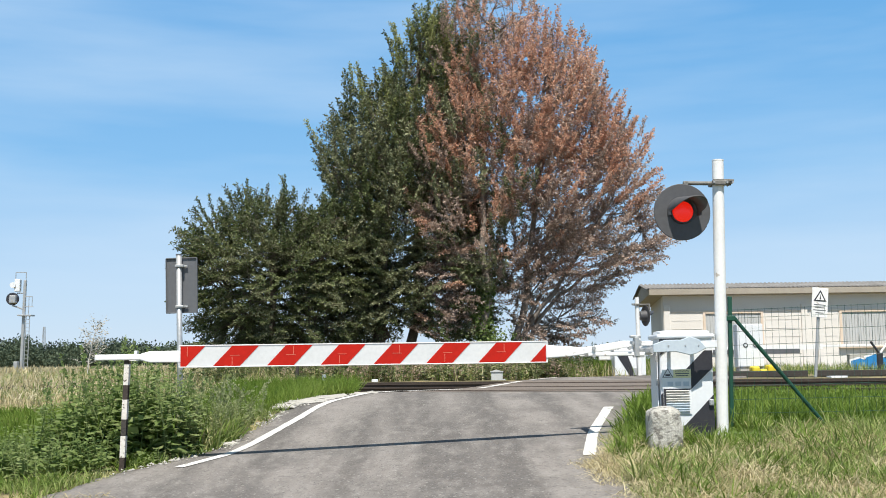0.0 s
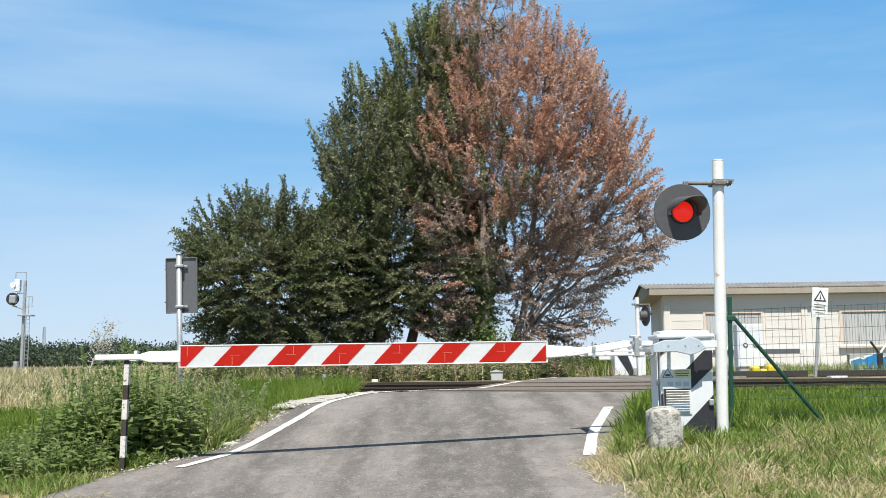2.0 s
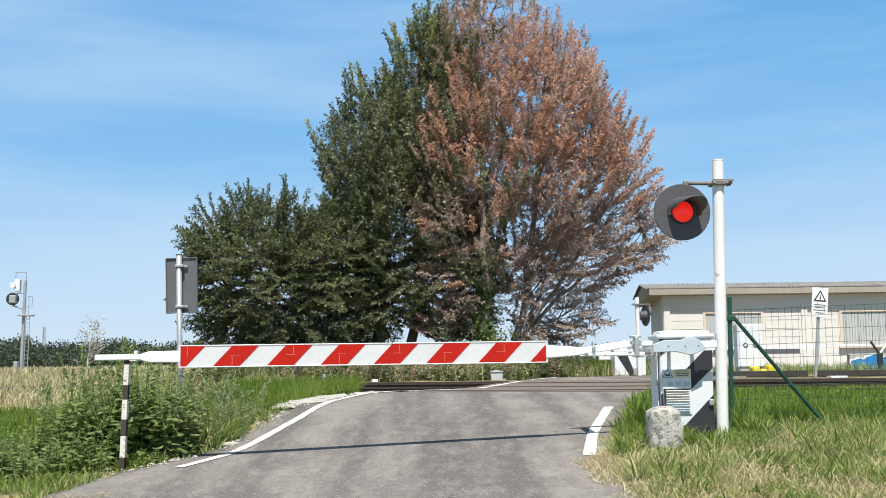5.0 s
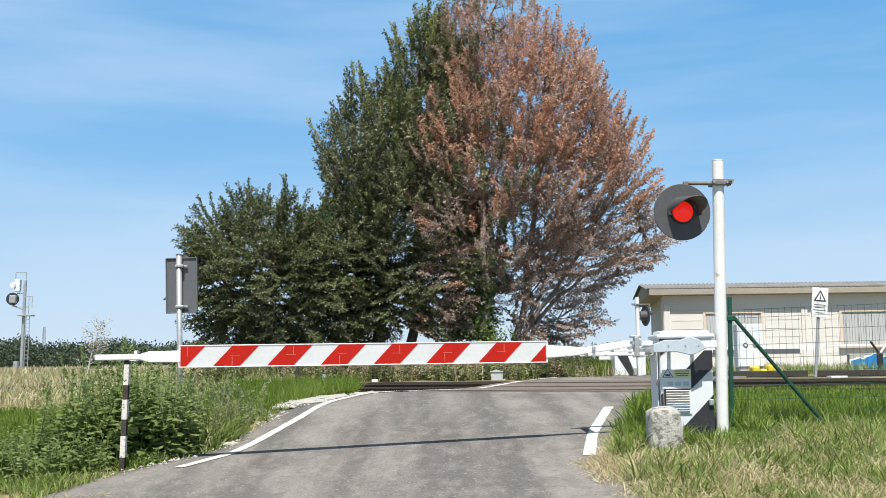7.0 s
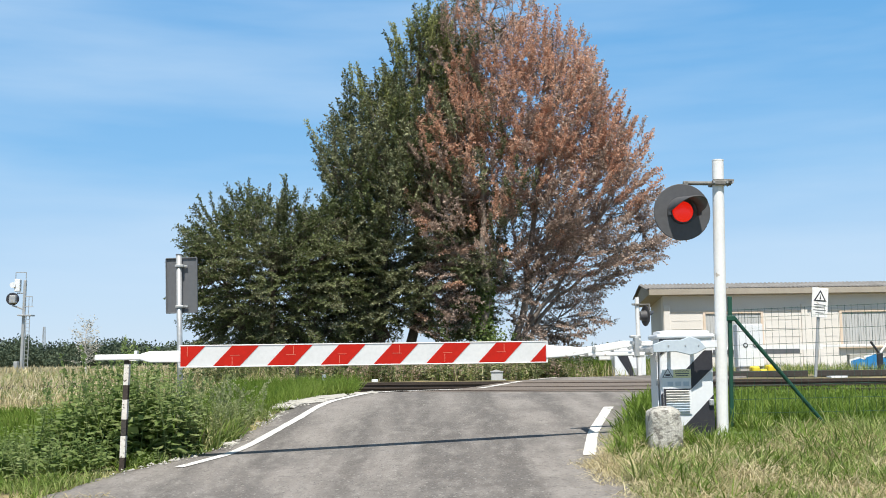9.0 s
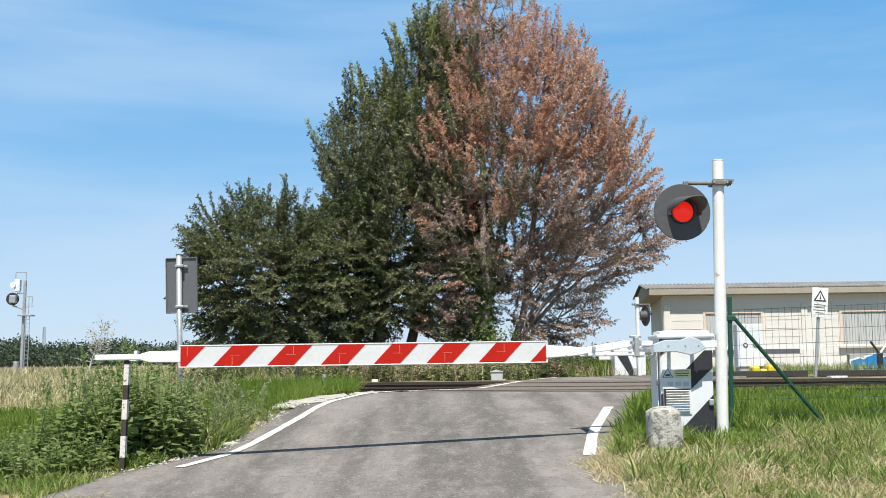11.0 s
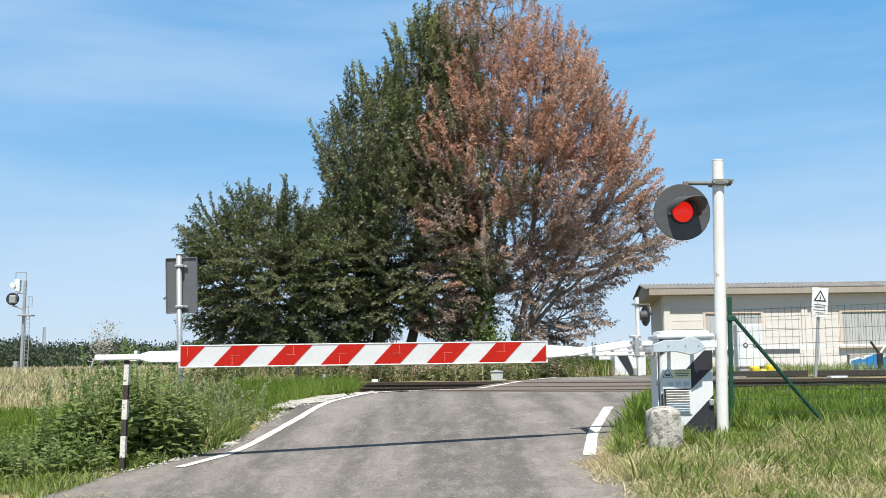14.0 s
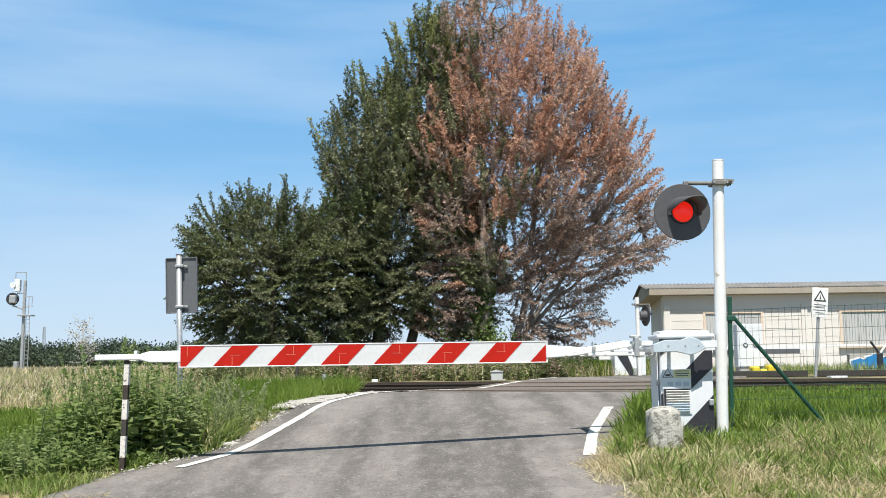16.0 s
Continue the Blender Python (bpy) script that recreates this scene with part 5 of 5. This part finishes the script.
# ---- pale sapling waving in the wind ----
def sapling():
    rg = np.random.default_rng(3)
    t = thing("sapling", pose(-13.25, 40.0, -0.1) @ Matrix.Diagonal((1.1, 1, 0.8, 1)), "thin wind-blown sapling with sparse pale leaves", "sapling")
    wood, lv = [], []
    line = np.array([(0, 0, 0), (0.05, 0, 0.9), (0.15, 0, 1.7), (0.3, 0, 2.5)])
    wood.append(tube(line, [0.03, 0.025, 0.018, 0.006], 6))
    for k in range(44):
        s = rg.uniform(0.3, 1.0)
        p = np.array([np.interp(s, [0, 0.36, 0.68, 1], line[:, i]) for i in range(3)])
        d = np.array([rg.normal(0.25, 1.0), rg.normal(0, 0.4), 0.55])
        d /= np.linalg.norm(d)
        q = p + d * rg.uniform(0.4, 0.8)
        wood.append(tube(np.stack([p, (p + q) / 2 + rg.normal(0, 0.03, 3), q]), [0.01, 0.007, 0.003], 4))
        lv.append(p + (q - p) * rg.uniform(0.3, 1, (12, 1)) + rg.normal(0, 0.05, (12, 3)))
    v, f = gather(wood)
    st = mesh_np("stem", v, f, "plaster_grey_and_shade", t)
    base = np.concatenate(lv)
    v, f = leaves(base, np.tile([0.3, 0, 0.4], (len(base), 1)), 0.075, 0.8, rg)
    mesh_np("foliage", v, f, "pale_leaf", st)
    x_at = [0, 0.5, 1, 1.5, 2, 2.5, 3, 3.5, 4, 5, 6.3, 6.5, 7, 7.5, 8, 8.5, 9, 10, 11, 12, 12.5, 13.5, 14.5, 15.2, 16]
    lean = [0, 4, -3, 2, 8, 0, 6, 12, 4, -2, 10, 8, 2, 2, -4, -4, -7, 0, 5, -2, 4, 9, 6, 0, -10]
    MOVES.append((st, [(a, pose(0, 0, 0, 0, 1.1 * b, 0)) for a, b in zip(x_at, lean)]))


sapling()


# ---- grass and weeds ----
def blades(x, y, hgt, width, lean, mat, name, label, rg, z0=-0.03):
    n = len(x)
    base = np.stack([x, y, height(x, y) + z0], -1)
    a = rg.uniform(0, 2 * np.pi, n)
    s = np.stack([np.cos(a), np.sin(a), np.zeros(n)], -1) * (width * rg.uniform(0.6, 1.3, n))[:, None]
    b = rg.uniform(0, 2 * np.pi, n)
    hh = hgt * rg.uniform(0.55, 1.25, n)
    for px, py, r in ((2.16, 10.4, 0.4), (2.93, 11.2, 0.5), (-3.3, 10.9, 0.22)):
        hh = np.where(np.hypot(x - px, y - py) < r, hh * 0.3, hh)
    ln = lean * rg.uniform(0.2, 1.5, n)
    d = np.stack([np.cos(b) * ln, np.sin(b) * ln, np.ones(n)], -1)
    d /= np.linalg.norm(d, axis=1)[:, None]
    mid = base + d * (hh * 0.55)[:, None]
    drop = np.stack([np.cos(b) * ln, np.sin(b) * ln, 0.75 - 0.45 * ln], -1)
    tip = mid + drop * (hh * 0.5)[:, None]
    v = np.stack([base - s, base + s, mid - s * 0.75, mid + s * 0.75, tip], 1).reshape(-1, 3)
    k = np.arange(n)[:, None] * 5
    f = np.concatenate([k + np.array([[0, 1, 2]]), k + np.array([[1, 3, 2]]), k + np.array([[2, 3, 4]])], 1).reshape(-1, 3)
    return tagged(mesh_np(name, v, f, mat), label, "grass", kind="stuff")


def scatter(n, x0, x1, y0, y1, rg, margin=0.05, clump=0.0, near_bias=0.0):
    x, y = rg.uniform(x0, x1, n), rg.uniform(y0, y1, n)
    if near_bias:
        y = y0 + (y1 - y0) * rg.uniform(0, 1, n) ** (1 + near_bias)
    wob = 0.16 * np.sin(y * 5.3) + 0.10 * np.sin(y * 13.7 + 2) + 0.09 * np.sin(y * 29)
    keep = ~on_road(x, y, margin + 0.0) & ~on_road(x, y + 0.0, margin + wob)
    if clump:
        g = np.array([noise.noise(Vector((p * clump, q * clump, 3.3))) for p, q in zip(x, y)])
        keep &= g > rg.uniform(-0.3, 0.3, n)
    return x[keep], y[keep]


rg = np.random.default_rng(21)


def tufts(count, x0, x1, y0, y1, hgt, mat, label, rg, each=34):
    """Loose clumps of longer blades."""
    cx, cy = scatter(count, x0, x1, y0, y1, rg, 0.12)
    x = np.repeat(cx, each) + rg.normal(0, 0.06, len(cx) * each)
    y = np.repeat(cy, each) + rg.normal(0, 0.06, len(cx) * each)
    h = np.repeat(rg.uniform(0.6, 1.3, len(cx)), each) * hgt
    k = ~on_road(x, y, 0.03)
    return blades(x[k], y[k], h[k], 0.0066, 1.15, mat, "grass_tufts", label, rg)


tufts(70, 1.5, 6.5, 8.4, 11.6, 0.22, "straw", "straw-dry tufts of dead grass on the verge", rg, 26)
tufts(210, 1.5, 6.5, 8.4, 12.0, 0.27, "grass_mixed", "loose tufts of rank grass on the verge", rg)
tufts(60, 2.0, 3.6, 10.6, 12.2, 0.30, "grass", "green tufts round the pole and stone", rg)
tufts(90, -6.5, -2.6, 9.0, 12.2, 0.22, "grass", "green tufts on the bank", rg)
# right verge: mown grass with straw
x, y = scatter(36000, 1.2, 7.0, 7.8, 12.2, rg, 0.05, 1.4)
blades(x, y, 0.13, 0.006, 0.9, "grass_mixed", "verge_grass", "half-dry mown grass on the verge", rg)
x, y = scatter(36000, 1.1, 7.0, 7.8, 11.6, rg, -0.12, 1.0)
blades(x, y, 0.13, 0.0045, 2.4, "straw", "cut_straw", "cut dry straw lying on the verge", rg, 0.005)
tufts(140, 1.6, 6.5, 8.0, 11.8, 0.22, "grass", "fresh green tufts on the mown verge", rg, 34)
tufts(70, 2.2, 6.0, 9.8, 11.9, 0.27, "grass_mixed", "rank tufts at the foot of the fence", rg, 30)
x, y = scatter(9000, 1.3, 6.5, 8.6, 10.9, rg, -0.1, 2.2)
blades(x, y, 0.12, 0.005, 3.0, "straw", "cut_straw", "heaps of cut straw on the verge", rg, 0.04)
x, y = scatter(9000, 1.5, 3.0, 10.2, 15.5, rg, 0.05, 1.0)
blades(x, y, 0.26, 0.008, 0.7, "grass", "verge_grass", "tall green grass along the lane edge", rg)
x, y = scatter(20000, 3.0, 9.0, 12.1, 15.2, rg, 0.1)
blades(x, y, np.interp(y, [12, 14, 15.2], [0.28, 0.20, 0.10]), 0.007, 0.6, "grass", "meadow_grass", "tall green grass behind the wire fence", rg)
x, y = scatter(5000, 3.0, 12.0, 13.5, 17.0, rg, 0.2, 0.8)
blades(x, y, np.interp(y, [13.5, 15, 17], [0.20, 0.10, 0.06]), 0.007, 0.6, "grass_mixed", "meadow_grass", "green and yellowed grass by the rails", rg)
x, y = scatter(12000, 2.4, 9.5, 14.8, 16.9, rg, 0.15)
blades(x, y, np.interp(y, [14.8, 16, 16.9], [0.15, 0.13, 0.09]), 0.008, 0.6, "grass", "meadow_grass", "tall green grass before the rails", rg)
# left verge
x, y = scatter(38000, -7.5, -1.5, 8.6, 12.5, rg, 0.05, 1.2)
blades(x, y, 0.15, 0.006, 1.0, "grass_mixed", "verge_grass", "rough green grass on the bank", rg)
x, y = scatter(30000, -3.6, -0.9, 13.2, 18.6, rg, 0.42)
k = (y < 15.6) | (x < -1.45)
x, y = x[k], y[k]
blades(x, y, np.interp(y, [13.2, 15, 18.6], [0.20, 0.27, 0.36]), 0.0042, 0.6, "grass", "meadow_grass", "bright green grass on the bank", rg)
x, y = scatter(28000, -11.0, -3.2, 12.3, 15.6, rg, 0.12)
blades(x, y, 0.20, 0.007, 0.55, "grass", "meadow_grass", "bright green grass on the bank", rg)
x, y = scatter(46000, -30.0, -3.4, 15.8, 48.0, rg, 0.3, 0.5, near_bias=0.6)
blades(x, y, np.interp(y, [15, 20, 30], [0.16, 0.22, 0.34]), 0.010, 0.7, "straw", "dry_grass", "tall straw-coloured dry grass of the field", rg)
x, y = scatter(12000, -32.0, -3.5, 18, 50.0, rg, 0.3, 0.25)
blades(x, y, np.interp(y, [18, 26, 40], [0.15, 0.3, 0.45]), 0.012, 0.6, "grass_mixed", "dry_grass", "green tufts in the dry field", rg)
x, y = scatter(16000, -60.0, -12, 48.0, 130.0, rg, 0.3)
blades(x, y, 0.6, 0.05, 0.5, "straw", "dry_grass", "pale dry grass of the far field", rg)
x, y = scatter(11000, -14.0, -3.3, 15.6, 20.5, rg, 0.15)
blades(x, y, 0.17, 0.008, 0.9, "straw", "dry_grass", "short dry grass along the bank top", rg)
x, y = scatter(3000, -14.0, -3.3, 16.4, 19.5, rg, 0.15)
blades(x, y, 0.2, 0.008, 0.8, "grass_mixed", "dry_grass", "yellowed grass along the bank top", rg)
# beyond the rails, under the trees
x, y = scatter(1800, -8.0, 6.5, 25.6, 29.5, rg, 0.2)
blades(x, y, 0.5, 0.010, 0.45, "straw", "tall_weeds", "pale dry stalks beneath the trees", rg)
x, y = scatter(2200, -8.0, 6.5, 25.6, 29.5, rg, 0.2)
blades(x, y, 0.45, 0.010, 0.45, "grass_mixed", "tall_weeds", "tall weeds and grass beneath the trees", rg)
x, y = scatter(9000, 2.0, 7.0, 29.0, 34.0, rg, 0.1)
blades(x, y, 0.55, 0.010, 0.35, "grass", "tall_weeds", "tall green grass beyond the rails", rg)
x, y = scatter(5000, 6.5, 22.0, 25.9, 37.0, rg, -3)
blades(x, y, 0.34, 0.010, 0.5, "grass_mixed", "tall_weeds", "weeds in front of the building", rg)

x, y = scatter(420, -4.6, -2.5, 11.6, 13.2, rg, 0.15)
blades(x, y, np.interp(x, [-4.6, -3.6, -2.5], [0.45, 0.8, 0.45]), 0.008, 0.45, "grass", "tall_grass", "tall grass growing through the nettles", rg)
x, y = scatter(1000, -3.1, -2.4, 12.0, 12.9, rg, 0.1)
blades(x, y, 0.45, 0.008, 0.7, "grass_mixed", "tall_grass", "rank pale grass beside the sign pole", rg)
x, y = scatter(1500, -3.4, -2.2, 12.2, 15.4, rg, 0.05)
blades(x, y, 0.20, 0.006, 0.9, "grass_mixed", "tall_grass", "rank grass along the lane", rg)


def broad_weeds(n, x0, x1, y0, y1, tall, size, name, label, seed, mat="nettle", per=34, lean=0.13, slim=0.36, spikes=0.0):
    """Upright weeds: stems with pairs of drooping leaves, smaller towards the top, some ending in a seed spike."""
    rg = np.random.default_rng(seed)
    x, y = rg.uniform(x0, x1, n), rg.uniform(y0, y1, n)
    keep = ~on_road(x, y, 0.2)
    x, y = x[keep], y[keep]
    pieces, wood = [], []
    for a, b in zip(x, y):
        h = tall(a, b) * rg.uniform(0.5, 1.15)
        z = float(height(a, b)) - 0.04
        d = rg.normal(0, lean, 2)
        pairs = max(4, per // 2)
        s = np.repeat(np.linspace(0.10, 0.98, pairs), 2)
        stem = np.stack([a + d[0] * s ** 1.5 * h, b + d[1] * s ** 1.5 * h, z + s * h], -1)
        an = rg.uniform(0, 6.28) + np.repeat(np.arange(pairs) * 1.75, 2) + np.tile([0, math.pi], pairs) + rg.normal(0, 0.3, 2 * pairs)
        o = np.stack([np.cos(an), np.sin(an), 0.35 - 0.55 * rg.uniform(0, 1, 2 * pairs)], -1)
        big = size * rg.uniform(0.7, 1.35) * (1.15 - 0.75 * s) * np.where(s < 0.15, 0.7, 1.0)
        pieces.append(leaves(stem + o * big[:, None] * 0.35, o, big[:, None], 0.22, rg, 0.8, slim))
        top = np.array([a + d[0] * h, b + d[1] * h, z + h])
        wood.append(tube(np.array([(a, b, z), (a + d[0] * h * 0.35, b + d[1] * h * 0.35, z + h / 2), top]), [0.007, 0.005, 0.003], 4))
        if rg.uniform() < spikes:
            m = 26
            q = rg.uniform(0, 1, m)[:, None]
            way = np.array([d[0] * 1.5, d[1] * 1.5, 1.0])
            pieces.append(leaves(top + way * q * 0.2 + rg.normal(0, 0.008, (m, 3)), np.tile(way, (m, 1)), 0.03, 0.5, rg, 0.2, 0.4))
    v, f = gather(pieces + wood)
    return tagged(mesh_np(name, v, f, mat), label, "weeds", kind="stuff")


broad_weeds(180, -4.35, -2.8, 11.5, 12.9, lambda a, b: 1.06 * np.interp(a, [-4.5, -4.1, -3.6, -3.1, -2.6], [0.45, 0.8, 1.0, 0.75, 0.5]), 0.115, "nettles", "thick dark green nettles with seed spikes round the posts", 31, "nettle", 34, 0.16, 0.36, 0.5)
broad_weeds(26, -4.2, -2.9, 11.6, 12.6, lambda a, b: 0.8, 0.17, "nettles", "broad-leaved weeds among the nettles", 41, "nettle", 16, 0.2, 0.42)
broad_weeds(150, -4.9, -3.4, 10.5, 12.0, lambda a, b: 0.40, 0.085, "nettles", "low leafy weeds on the bank", 32, "nettle", 20)
broad_weeds(210, -3.1, -2.2, 11.6, 14.6, lambda a, b: np.interp(b, [11.6, 13.0, 14.6], [0.36, 0.55, 0.3]), 0.075, "mugwort", "thin grey-green stalks of mugwort beside the sign pole", 33, "weed_pale", 26, 0.28, 0.2, 0.5)
broad_weeds(170, -3.2, -2.2, 10.9, 15.0, lambda a, b: 0.2, 0.07, "low_weeds", "low leafy weeds at the lane edge", 43, "nettle", 14)
broad_weeds(24, 2.4, 3.4, 10.9, 11.5, lambda a, b: 0.13, 0.06, "low_weeds", "small leafy weeds at the foot of the pole", 34, "nettle", 20)
broad_weeds(520, -6.0, 4.0, 25.4, 29.8, lambda a, b: 0.65, 0.13, "undergrowth", "dusty green undergrowth beneath the trees", 35, "leaf_green", 24)
broad_weeds(220, -4.0, 3.5, 26.0, 29.0, lambda a, b: 0.6, 0.13, "undergrowth", "withered undergrowth beneath the trees", 36, "leaf_dry", 20)
x, y = rg.uniform(0.75, 2.1, 9000), rg.uniform(8.9, 10.5, 9000)
k = ((x - 1.68) / 0.56) ** 2 + ((y - 9.85) / 0.46) ** 2 < rg.uniform(0.1, 1.1, 9000)
blades(x[k], y[k], 0.07, 0.0045, 3.2, "straw", "cut_straw", "cut dry straw spilt onto the asphalt", rg, 0.006)
x, y = rg.uniform(-3.75, -2.9, 500), rg.uniform(9.0, 9.8, 500)
k = np.abs(y - 9.35 - 0.25 * (x + 3.3)) < rg.uniform(0.02, 0.16, 500)
blades(x[k], y[k], 0.09, 0.0045, 3.0, "straw", "cut_straw", "cut dry straw along the asphalt edge", rg, 0.012)

def motions():
    for ob, rows in MOVES:
        walk(ob, rows)


motions()
